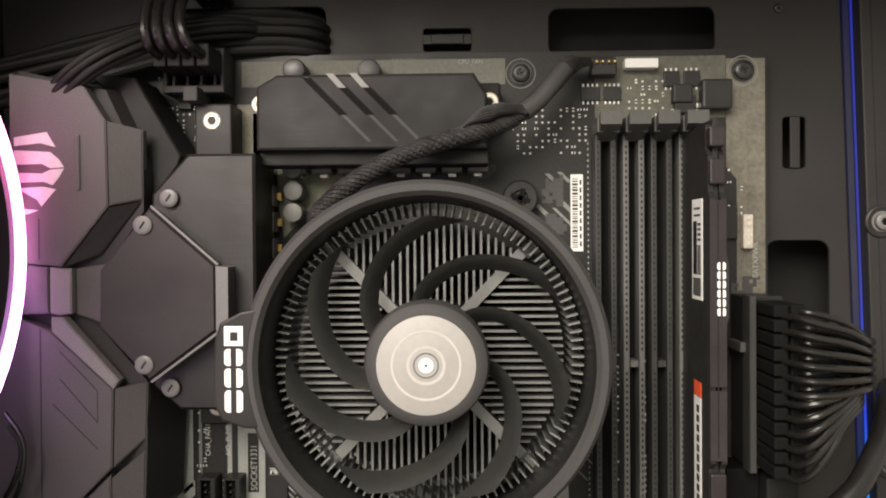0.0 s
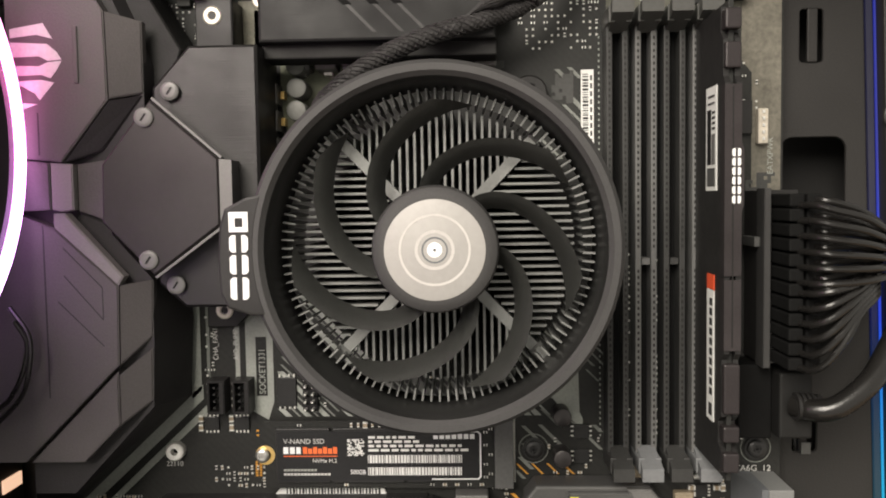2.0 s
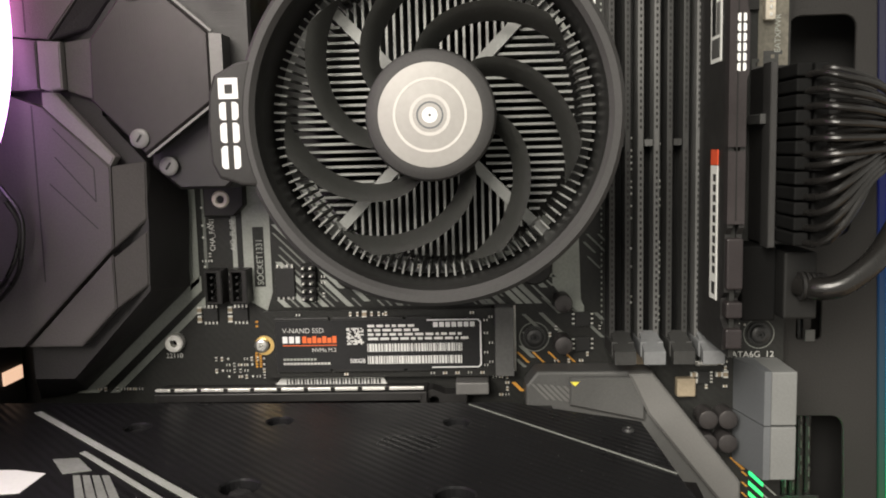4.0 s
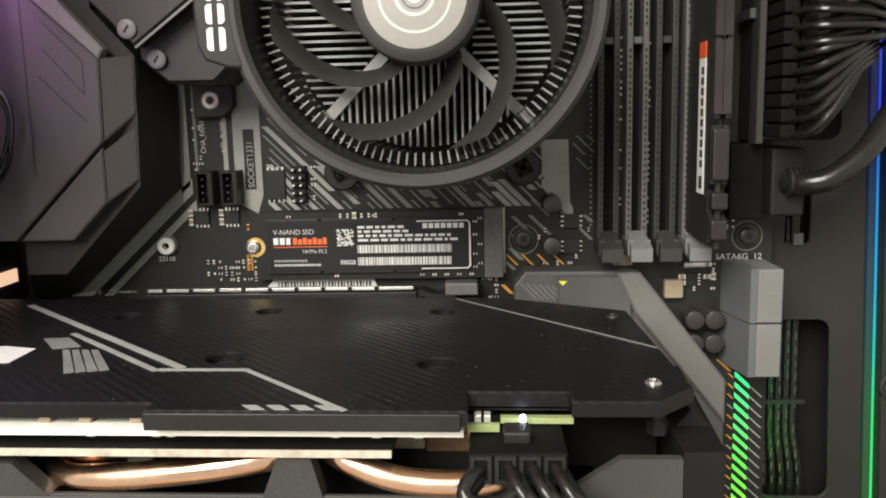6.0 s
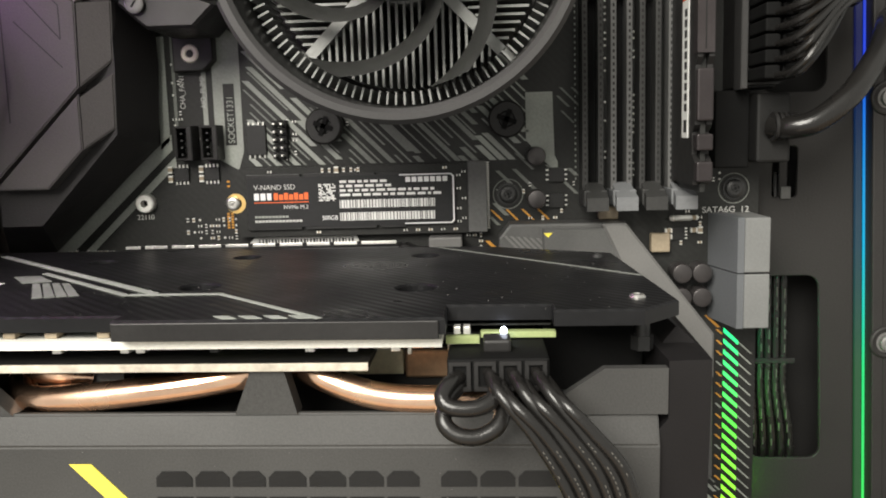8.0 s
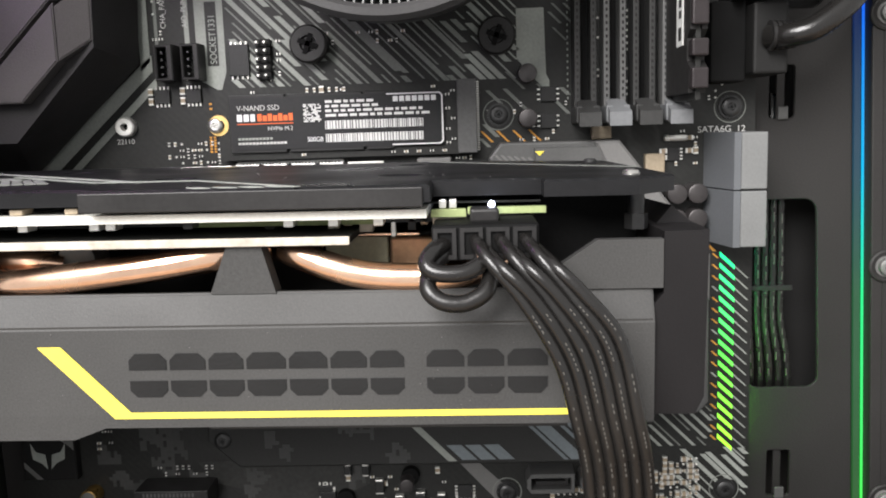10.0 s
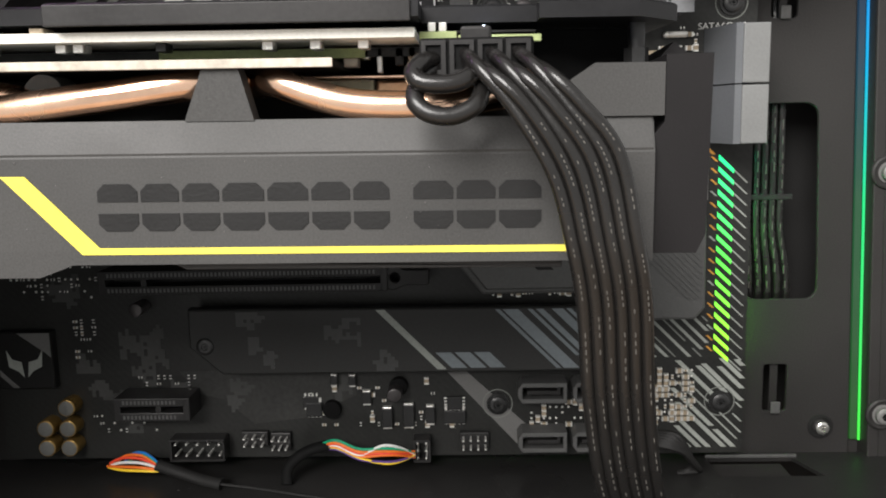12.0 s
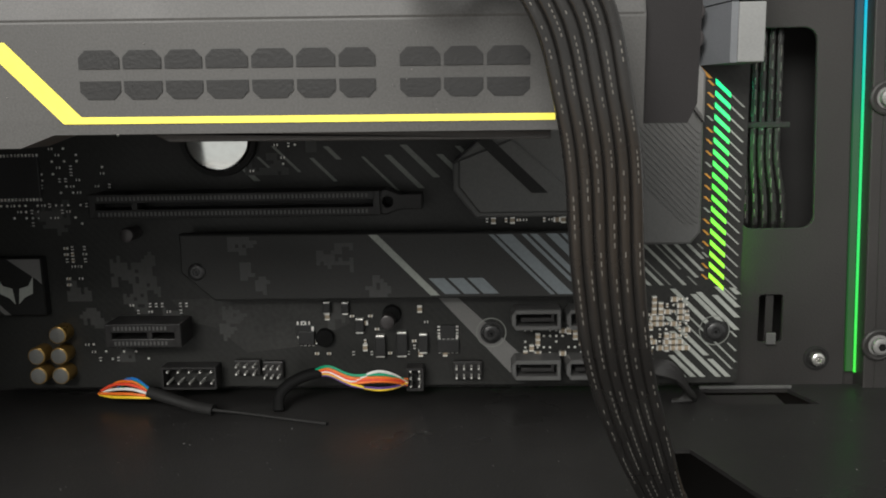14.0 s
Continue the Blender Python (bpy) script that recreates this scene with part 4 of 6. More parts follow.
# angled data sockets
for k, z0 in enumerate((104.6, 121.7)):
    s = thing("sata_socket", (230, 0, z0), "grey angled data socket block", "data socket", "stacked data sockets")
    # side face coloured darker, as it turns from the light
    part("side_face", loft([(227.6, z0), (229.6, z0), (229.6, z0 + 16.7), (227.6, z0 + 16.7)], -18, [(223.6, z0), (229.6, z0), (229.6, z0 + 16.7), (223.6, z0 + 16.7)], -0.2), SATAGREY, s)
    part("front_block", box(229.7, 237.2, -18.2, -0.2, z0 + 0.05, z0 + 16.6, 0.35), SATALIGHT, s)
for x0 in (166.2, 183.4):
    for z0 in (8.0, 24.3):
        s = thing("sata_port", (x0 + 8, 0, z0), "upright data port with a grey keyed rim", "data port", "upright data ports")
        rim = [(x0, z0 + 2), (x0 + 1.4, z0), (x0 + 15.4, z0), (x0 + 15.4, z0 + 6.6), (x0 + 1.4, z0 + 6.6), (x0, z0 + 4.8)]
        inner = [(x0 + 1.4, z0 + 1.4), (x0 + 14.2, z0 + 1.4), (x0 + 14.2, z0 + 5.2), (x0 + 1.4, z0 + 5.2)]
        part("rim", plate(rim, -8.6, -0.05, [inner], 0.2), GREY_METAL_DARK, s)
        part("tongue", box(x0 + 3, x0 + 12.4, -7.6, -0.5, z0 + 2.6, z0 + 3.8, 0.1), PLASTIC, s)
        part("key", box(x0 + 12.4, x0 + 13.4, -7.6, -0.5, z0 + 2.6, z0 + 5.0, 0.1), PLASTIC, s)


def header(x0, x1, z0, z1, cols, rows, wall=True, d=6.0):
    h = part("pin_header", plate(round_rect(x0, x1, z0, z1, 0.3, 2), -d, 0, [round_rect(x0 + 0.7, x1 - 0.7, z0 + 0.7, z1 - 0.7, 0.2, 2)]) if wall else box(x0, x1, -2.2, 0, z0, z1, 0.3), PLASTIC, board)
    for i in range(cols):
        for j in range(rows):
            x, z = x0 + (i + 0.5) * (x1 - x0) / cols, z0 + (j + 0.5) * (z1 - z0) / rows
            part("pin", box(x - 0.28, x + 0.28, -d + 0.4, 0, z - 0.28, z + 0.28), SOLDER, h)


header(53, 71, 5, 12.5, 5, 2)
header(76, 84.5, 8.5, 13.5, 3, 2, False)
header(85.5, 92, 7, 13, 3, 2, False)
header(132.5, 138, 4, 11.5, 2, 3)
header(147.5, 157, 6.5, 12.5, 4, 2, False)
for x in (56.0, 64.2):
    h = part("fan_header", plate([(x - 1.2, 159.5), (x + 4.4, 159.5), (x + 4.4, 170.5), (x - 1.2, 170.5)], -7, 0, [[(x - 0.4, 160.4), (x + 2.6, 160.4), (x + 2.6, 169.6), (x - 0.4, 169.6)]], 0.3), PLASTIC, board)
    for k in range(4):
        part("pin", box(x - 2.4, x - 0.4, -3.2, -0.4, 161.2 + 2.4 * k, 161.8 + 2.4 * k), SOLDER, h)
        part("pin", box(x + 0.7, x + 1.3, -6.4, -0.2, 161.2 + 2.2 * k, 161.8 + 2.2 * k), BLACKSCREW, h)
for z, x in [(137 + 0.9 * k, x) for k in range(6) for x in (68.6, 69.9)] + [(150.5, 69.2), (152, 69.2)]:
    part("jumper_pad", box(x - 0.4, x + 0.4, -0.2, 0, z, z + 0.6), ORANGE, board)
for x in (50.6, 60.8):
    for z in (153.6, 156.6):
        put("chip_capacitor", CAP_BIG, x, z, 90)

# audio shield
aud = part("audio_shield", plate([(-2, 29.5), (16, 29.5), (16, 48.5), (-2, 48.5)], -3.6, 0, bevel=0.4), PLASTIC_DARK, board, "black audio shield with grey emblem")
part("shield_edge", plate([(5, 48.2), (15.7, 48.2), (15.7, 40), (14.2, 41.5)], -3.75, -3.6), GREY_METAL, aud)
part("shield_edge", plate([(-1.6, 34), (-1.6, 36), (4.5, 29.9), (2.5, 29.9)], -3.75, -3.6), GREY_METAL, aud)
for s in (-1, 1):
    part("emblem", plate([(7 + s * 0.6, 33.5), (7 + s * 2.4, 35.5), (7 + s * 5.4, 37), (7 + s * 5.9, 42.5), (7 + s * 4.2, 39.5), (7 + s * 1.2, 38.6)], -3.75, -3.6), SILK, aud)

# coin cell under the graphics card
cell = thing("coin_cell", (75.5, 0, 85), "round polished steel coin cell in a black holder", "battery")
part("holder", lathe([(12.0, -0.05), (12.0, -3.2), (10.4, -3.2), (10.4, -0.05)], 75.5, 85.5, 40, closed=True), PLASTIC_DARK, cell)
part("cell", cyl(75.5, 85.5, 9.9, -4.2, -0.3, 0.6, 48), MIRROR, cell, "mirror-bright steel cell")

# lit strip and slanted print at the board's edge
for k in range(18):
    z = 36.0 + 3.55 * k
    part("light_window", plate([(229.1, z + 4.4), (233.8, z - 0.1), (233.8, z - 1.5), (229.1, z + 2.9)], -0.32, -0.02, bevel=0.1), BOARDLED, board, "lit green slanted window")
    part("silkscreen_stripe", strip(233.9, z - 0.5, 238.0, z - 4.4, 0.42), SILK, board)
    part("silkscreen_stripe", strip(226.9, z + 3.9, 228.6, z + 2.3, 0.5), SILK if k % 4 == 2 else ORANGE, board)
part("silkscreen_stripe", strip(223.4, 105, 227.5, 100.9, 0.8), ORANGE, board)
for k in range(8):
    z = 41 + 8.04 * k
    part("edge_lamp", box(233.0, 237.6, 2.0, 4.4, z - 2.4, z + 2.4, 0.4), EDGELED, board, "green lamp on the underside of the board edge")

# ---- processor cooler ----
CX, CZ = 131.8, 215.2
cooler = thing("cpu_cooler", (CX, -4, CZ - 46), "round black processor cooler with aluminium fins and a fan", "cpu cooler")
part("shroud_ring", lathe([(44.8, -36), (46.6, -57), (47.0, -60.4), (46.0, -62), (44.5, -62), (43.4, -60.6), (42.7, -55), (42.0, -40), (43.0, -36)], CX, CZ, 96, closed=True), RIMPL, cooler)
# paler rim laid over the ring to paint its highlight
part("shroud_rim", lathe([(46.9, -56), (47.25, -60.4), (46.1, -62.12), (44.4, -62.12), (43.25, -60.6), (43.4, -60.3), (44.7, -61.4), (45.8, -61.4), (46.6, -60)], CX, CZ, 96, closed=True), MATT, cooler, "paler rim, a highlight put in its colour")
a0, a1 = radians(161), radians(201)
tab = [(CX + 45.2 * math.cos(a0 + (a1 - a0) * k / 8), CZ + 45.2 * math.sin(a0 + (a1 - a0) * k / 8)) for k in range(9)]
tab += [(85.2, 199.2), (79.4, 201.2), (77.6, 205), (77.2, 214), (77.8, 222), (79.2, 226.2), (84.6, 229.0)]
part("badge_tab", plate(tab, -62.2, -55, bevel=0.7, seg=2), PLASTIC, cooler)
for k, (z0, z1) in enumerate(((203.4, 209.0), (209.8, 214.6), (215.3, 219.6))):
    part("badge_mark", mark_bars(z1 - z0, 4.7, 1.6, lambda u, v: (85.1 - v, z0 + u), -62.45, -62.2), WHITE, cooler)
part("badge_mark", plate([(80.4, 220.4), (85.2, 220.4), (85.2, 225.4), (80.4, 225.4)], -62.45, -62.2, [[(81.9, 221.6), (83.9, 221.6), (83.9, 223.9), (81.9, 223.9)]]), WHITE, cooler)
# heat sink
part("sink_base", cyl(CX, CZ, 27, -14, -8, 1.0, 48), FIN, cooler)
# black disc painting the shade deep between the fins
part("sink_floor", cyl(CX, CZ, 41.5, -18, -15, 0.5, 64), PLASTIC_DARK, cooler)
part("sink_core", cyl(CX, CZ, 15, -38, -8, 1.0, 40), FIN, cooler)
for s1, s2 in ((1, 1), (1, -1), (-1, 1), (-1, -1)):
    bm = bmesh.new()
    x0, z0, x1, z1 = CX + s1 * 9, CZ + s2 * 11, CX + s1 * 28.5, CZ + s2 * 31
    strip(x0, z0, x1, z1, 3.0, -12, 29.2, bm, slant=False)
    plate([(x1 - s1 * 1, z1 - s2 * 4.5), (x1 + s1 * 3.2, z1 + s2 * 1.0), (x1 + s1 * 1.2, z1 + s2 * 3.2), (x1 - s1 * 4.0, z1 - s2 * 1.5)], -42.5, -20, bm=bm, bevel=0.6)
    finish(bm)
    part("sink_arm", bm, FIN, cooler)
FINH = -39.6
for k in range(-17, 18):
    u = k * 2.06
    for side in (1, -1):
        # upright fins above and below, level fins to either side
        lo = max(abs(u) * 1.06 + 1.6, 13.5)
        hi = math.sqrt(max(0, 37.2 ** 2 - u * u))
        if hi - lo > 2.5:
            part("fin", box(CX + u - 0.33, CX + u + 0.33, FINH, -14, CZ + min(side * lo, side * hi), CZ + max(side * lo, side * hi)), FIN, cooler)
        lo = max(abs(u) * 0.94 + 1.6, 13.5)
        if hi - lo > 2.5:
            part("fin", box(CX + min(side * lo, side * hi), CX + max(side * lo, side * hi), FINH, -14, CZ + u - 0.33, CZ + u + 0.33), FIN, cooler)
tick = shared("rim_fin", box(38.6, 41.9, -47.0, -30, -0.25, 0.25), [FIN])
for k in range(112):
    link("rim_fin", tick, cooler, "", Matrix.Translation((CX * S, 0, CZ * S)) @ Matrix.Rotation(radians(k * 360 / 112), 4, "Y"))
# fan
hub = part("fan_hub", lathe([(15.2, -46), (16.2, -52), (16.2, -58.5), (15.6, -60.6), (14.2, -61.6), (12.9, -61.8)], CX, CZ, 64), MATT, cooler)
part("hub_sticker", cyl(CX, CZ, 12.7, -62.05, -61.7, 0.1, 64), STICKER, hub, "silver sticker")
for r0, r1, m in ((8.4, 9.0, STICKER_RING), (4.2, 5.0, STICKER_RING), (2.9, 3.3, SATAGREY)):
    part("sticker_ring", lathe([(r0, -62.0), (r0, -62.12), (r1, -62.12), (r1, -62.0)], CX, CZ, 48, closed=True), m, hub)
part("sticker_centre", cyl(CX, CZ, 1.9, -62.16, -62.0, 0.05, 24), WHITE, hub)
part("sticker_dot", cyl(CX, CZ, 0.35, -62.25, -62.1, 0.02, 12), INK, hub)


def blade(angle):
    """One sickle-shaped blade, swept back from the hub to the ring."""
    bm = bmesh.new()
    rows = []
    for i in range(11):
        f = i / 10
        r = 15.6 + f * 22.6
        a = angle - 1.15 * f ** 1.25
        half = (0.145 + 0.07 * f) * (16 / r) ** 0.45
        row = []
        for j in range(5):
            g = j / 4 - 0.5
            row.append(bm.verts.new((CX + r * math.cos(a + 2 * half * g), -51.5 - 4.5 * g * 1.4 - 1.2 * math.cos(g * 3), CZ + r * math.sin(a + 2 * half * g))))
        rows.append(row)
    for p, q in zip(rows, rows[1:]):
        for j in range(4):
            bm.faces.new((p[j], p[j + 1], q[j + 1], q[j]))
    bmesh.ops.solidify(bm, geom=bm.faces[:], thickness=0.9)
    return finish(bm, True)


for k in range(7):
    part("fan_blade", blade(radians(46 + k * 360 / 7)), BLADE, hub)
for x, z in ((CX - 29.5, CZ - 46), (CX + 28, CZ - 45.5), (CX + 27.5, CZ + 45), (CX - 30, CZ + 43)):
    g = part("mount_screw", lathe([(5.8, -2), (5.8, -5.5), (5.2, -6.2), (2.6, -6.2), (2.2, -5.2)], x, z, 32), PLASTIC, cooler)
    for a in (20, 110):
        own = box(-3.2, 3.2, -6.45, -5.6, -0.75, 0.75)
        bmesh.ops.transform(own, matrix=Matrix.Translation((x, 0, z)) @ Matrix.Rotation(radians(a), 4, "Y"), verts=own.verts)
        # proud black bar stands for the shade in the recess
        part("cross_recess", own, VOID, g)
fan_cable = thing("fan_cable", (140, -20, 270), "black braided fan cable crossing the board to the cooler", "cable")
FAN_WAY = [(176, -9, 302), (173, -17, 299), (166, -21, 291), (156, -24, 283), (146, -27, 279), (128, -30, 273.5), (113, -33, 266), (101, -36, 256), (99, -36, 250)]
part("cable_core", tube(FAN_WAY, 2.4, 14, per=14, wob=0.04), BRAID, fan_cable)
core = spline(FAN_WAY, 16)
for k in range(14):
    a = 0.45 * k
    part("loose_strand", tube([(139 + 0.5 * k, -29.4, 278.4 + 0.3 * k), (146 + 0.3 * k, -29.6 + 1.5 * math.cos(a), 283.6 + 1.6 * math.sin(a)), (152 + 0.3 * k, -28 + 1.6 * math.cos(a + 1), 285.4 + 1.5 * math.sin(a + 1.4)), (158 + 0.2 * k, -26.4, 285.2 + 1.2 * math.sin(a))], 0.34, 5, per=5), BRAID, fan_cable)
    part("loose_strand", tube([(168 + 0.1 * k, -20.6, 294 + 0.1 * k), (171.5 + 0.2 * k, -18.8 + 1.6 * math.cos(a), 298 + 1.5 * math.sin(a)), (176 + 0.2 * k, -13 + 1.8 * math.cos(a + 0.8), 301.5 + 1.5 * math.sin(a + 1)), (181 + 0.1 * k, -8, 303 + math.sin(a))], 0.34, 5, per=5), BRAID, fan_cable)
for k in range(9):
    for turn in (1, -1):
        pts = []
        for i, q in enumerate(core):
            t = (core[min(i + 1, len(core) - 1)] - core[max(i - 1, 0)]).normalized()
            u = t.cross(Vector((0, 1, 0))).normalized()
            w = t.cross(u)
            a = 2 * math.pi * k / 9 + turn * i * 0.42
            r = 2.45 + 0.12 * math.sin(i * 1.3 + k) + 0.12 * turn
            pts.append(q + r * (math.cos(a) * u + math.sin(a) * w))
        part("braid_strand", tube([tuple(p) for p in pts[::2]], 0.3, 5, per=2), BRAID, fan_cable)
sock = part("cable_sock", tube([(172, -18.6, 298.6), (168, -21.2, 293.4), (164, -22.8, 288.6), (159.4, -24.2, 284.8)], 2.75, 14), MATT)
tagged(sock, "black heat-shrink sleeve on the fan cable", "cable sleeve")

# ---- heat sinks of the power stages ----
vt = thing("vrm_heatsink", (114, -2, 272), "dark grey upper heat sink with slanted grooves", "heat sink")
part("sink_body", plate([(79.5, 274), (148.6, 274), (148.6, 290), (144.6, 296.6), (85.6, 296.6), (79.5, 293)], -25, -9, bevel=0.9, seg=2), BRUSH_PLATE, vt)
part("sink_foot", box(79.5, 149, -21, -9, 269.8, 275.5, 0.5), PLASTIC_DARK, vt)
part("sink_foot", box(77, 153, -12, -4, 284, 296, 0.8), PLASTIC_DARK, vt)
for x in (94.5, 102.5, 109.5):
    part("groove", strip(x, 295.8, x + 19, 276.5, 0.9, -25.0, 0.06), BRUSH_SIDE, vt)
    # flat strip, its black colour stands for shade in the slot
    part("deep_groove", strip(x + 0.2, 295.6, x + 11.2, 284.4, 1.9, -25.08, 0.08), VOID, vt)
for x in (102.2, 109.2):
    part("groove_accent", strip(x - 0.6, 296.8, x + 3.2, 292.5, 1.7, -25.15, 0.12), GREY_METAL, vt)

vl = thing("vrm_cover", (60, -2, 198), "dark brushed hexagonal heat sink with silver edges", "heat sink")
part("lower_plate", plate([(57.5, 197.4), (71, 197.4), (80.2, 206), (80.2, 272.8), (60.4, 272.8), (49.5, 261), (49.5, 204.5)], -30, -6, bevel=0.8), BRUSH_SIDE, vl)
part("side_rail", box(75.2, 79.8, -24, -4, 218, 272, 0.6), PLASTIC, vl)
HEX = [(51.8, 256.6), (70.6, 240), (70.6, 221.6), (51.5, 207.6), (37.2, 222.6), (37.6, 239)]
part("hex_plate", plate(HEX, -38, -30, bevel=0.5), BRUSH_DARK, vl)
part("silver_edge", plate([(70.7, 240), (74.2, 239.6), (74.2, 221.8), (70.7, 221.4)], -37.6, -30, bevel=0.4), GREY_METAL, vl, "pale bevelled edge")
part("silver_edge", strip(52.4, 257.2, 71.5, 240.4, 0.7, -37.4, 0.7, slant=False), GREY_METAL, vl)
part("silver_edge", strip(52.0, 207.0, 71.5, 221.2, 0.7, -37.4, 0.7, slant=False), GREY_METAL, vl)
for x, z, y in ((50.2, 251.8, -38), (50.2, 212, -38), (55.2, 259.8, -31), (55.2, 204.2, -31)):
    sc = part("slot_screw", lathe([(2.7, y), (2.7, y - 0.7), (2.3, y - 1.0), (1.6, y - 1.05)], x, z, 28), GREY_METAL, vl, "slotted grey screw")
    own = box(-1.2, 1.2, -0.06, 0.1, -0.28, 0.28)
    bmesh.ops.transform(own, matrix=Matrix.Translation((x, y - 1.1, z)) @ Matrix.Rotation(radians(-55), 4, "Y"), verts=own.verts)
    # thin black bar paints the shade of the screw's slot
    part("screw_slot", own, PLASTIC_DARK, sc)

io = thing("io_cover", (20, -1, 130), "faceted charcoal plastic cover over the rear ports", "port cover")
FRONT = [(9.9, 142), (22, 142), (46.6, 168), (47.4, 188), (47.4, 206), (36, 219), (36, 240), (47, 256), (47, 268), (43, 277), (36, 292), (9.9, 298)]
BASE = [(-3.6, 128), (12, 131), (48.5, 165), (50, 190), (49.6, 205), (37, 218), (37, 242), (49, 254), (49.4, 268), (46, 279), (42, 296), (-3.6, 303)]
# shell takes the dark tone for the shade behind the facets
part("cover_shell", loft(FRONT, -29.5, BASE, -3), COVER_SHADE, io)


def slab(pts, mat, name, depth=3.0, label=""):
    """A moulded facet given by its corners in space, with thickness behind it."""
    bm = bmesh.new()
    a = [bm.verts.new(p) for p in pts]
    b = [bm.verts.new((p[0], p[1] + depth, p[2])) for p in pts]
    bm.faces.new(a)
    bm.faces.new(b[::-1])
    for i in range(len(a)):
        k = (i + 1) % len(a)
        bm.faces.new((a[i], b[i], b[k], a[k]))
    bmesh.ops.recalc_face_normals(bm, faces=bm.faces)
    bmesh.ops.bevel(bm, geom=[e for e in bm.edges if e.verts[0] in a and e.verts[1] in a], offset=0.35, segments=2, affect="EDGES")
    return part(name, finish(bm), mat, io, label)


def flat(pts, y):
    return [(x, y, z) for x, z in pts]


slab(flat([(10, 241.4), (24.6, 240), (38.6, 257.4), (38.2, 282), (32, 292), (10, 296)], -35), COVER, "cover_facet", 5)
slab([(38.9, -34.9, 257.6), (47, -29.8, 259.6), (47, -29.8, 280), (38.5, -34.9, 282)], COVER, "cover_facet", 3)
# undercut and side: shade painted as a darker plastic
slab([(25.4, -34.8, 239.9), (34.6, -30.4, 243.4), (46.8, -29.9, 259.0), (38.9, -34.8, 257.1)], COVER_SHADE, "cover_facet", 3, "undercut facet, its shade put in a darker colour")
slab([(9.9, -35, 216.4), (9.6, -26, 216.4), (9.6, -26, 296), (9.9, -35, 295)], COVER_SHADE, "cover_side", 0.6)
slab(flat([(10, 241.2), (20.8, 239.8), (20.8, 226.4), (10, 226)], -34.6), COVER, "cover_facet", 3)
# raised edges get the paler tone, for light on the chamfers
slab(flat([(21, 239.8), (27.4, 239.4), (27.4, 226.4), (24, 225.8), (21, 226.6)], -34.4), COVER_EDGE, "cover_edge", 3, "raised edge, toned paler as if catching light")
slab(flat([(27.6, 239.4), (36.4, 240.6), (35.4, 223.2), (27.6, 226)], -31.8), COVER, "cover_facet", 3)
slab(flat([(22, 225.4), (25.4, 225.4), (41.6, 207.2), (40, 204.6), (22, 221.4)], -35.8), COVER_EDGE, "cover_edge", 4, "raised edge, toned paler as if catching light")
slab(flat([(10, 225.6), (21.6, 221.2), (39.6, 204.4), (39, 181.6), (10.2, 153), (-3.4, 153), (-3.4, 216), (10, 216)], -35), COVER, "cover_facet", 5)
slab([(40, -35, 204.6), (47.8, -29.8, 205.6), (47.2, -29.8, 189.2), (39.4, -35, 181.6)], COVER, "cover_facet", 3)
slab(flat([(12.0, 153), (38.6, 179.6), (38.6, 164), (27.6, 153)], -35), COVER, "cover_facet", 5)
slab([(38.9, -35, 178.6), (47, -30, 185.6), (46.6, -30, 170), (38.9, -35, 164)], COVER, "cover_facet", 3)
# grooves are flat strips in the shade tone, not cut in
for x0, z0, x1, z1 in ((24, 215.5, 35, 204), (24, 207.5, 35, 194.7), (22, 200, 35, 187)):
    part("cover_groove", strip(x0, z0, x1, z1, 0.3, -35.0, 0.06, slant=False), COVER_SHADE, io)
part("cover_groove", strip(35, 204, 35, 194.7, 0.3, -35.0, 0.06, slant=False), COVER_SHADE, io)
part("cover_groove", strip(18.4, 222, 18.4, 172, 0.4, -35.0, 0.06, slant=False), COVER_SHADE, io)
part("cover_groove", strip(18.4, 254, 18.4, 242, 0.4, -35.0, 0.06, slant=False), COVER_SHADE, io)
part("cover_rib", box(29.4, 30.8, -35.6, -34.8, 262, 278, 0.3), COVER, io)
# black plate fills the dark gap between cover and heat sink
part("cover_strap", plate([(28, 298), (42, 297), (56, 273), (55, 270), (46.6, 259), (44.4, 275), (36, 290)], -23, -4, bevel=0.5), PLASTIC_DARK, io)
for pts in ([(11.4, 277.5), (21, 279), (23.6, 274.6), (19, 275.8), (11.4, 275)], [(11.4, 273.8), (22, 273.2), (24.6, 271), (26, 268.8), (22, 268.5), (19.5, 269.8), (11.4, 269.6)], [(11.4, 267.3), (19.5, 267.0), (22, 268.1), (26, 268.4), (24.6, 266), (22.6, 263.6), (20, 264.6), (11.4, 264.4)], [(12, 262.8), (20, 263.2), (23.6, 262.4), (19.3, 257.5), (18, 259.4)], [(11.4, 257), (18.4, 256.4), (11.4, 254)]):
    part("emblem", plate(pts, -35.15, -35.0), SILK_WHITE, io, "pale printed emblem")

# ---- rear fan with its lit ring ----
rf = thing("rear_fan", (0, -95.5, 186), "black rear case fan with a glowing violet ring", "case fan")
FYC, FZC = -95.5, 245.0
bm = lathe([(54.4, -14), (54.4, 13.2), (58.4, 13.2), (58.4, -14)], 0, FZC, 72, axis="x", cy=FYC, closed=True)
part("fan_frame", bm, PLASTIC, rf)
part("lit_ring", lathe([(56.8, 13.3), (56.8, 15.4), (59.1, 15.4), (59.1, 13.3)], 0, FZC, 96, axis="x", cy=FYC, closed=True), RING, rf, "glowing violet ring")
part("fan_hub", lathe([(19, -10), (19, 6), (17, 8)], 0, FZC, 40, axis="x", cy=FYC), PLASTIC, rf)
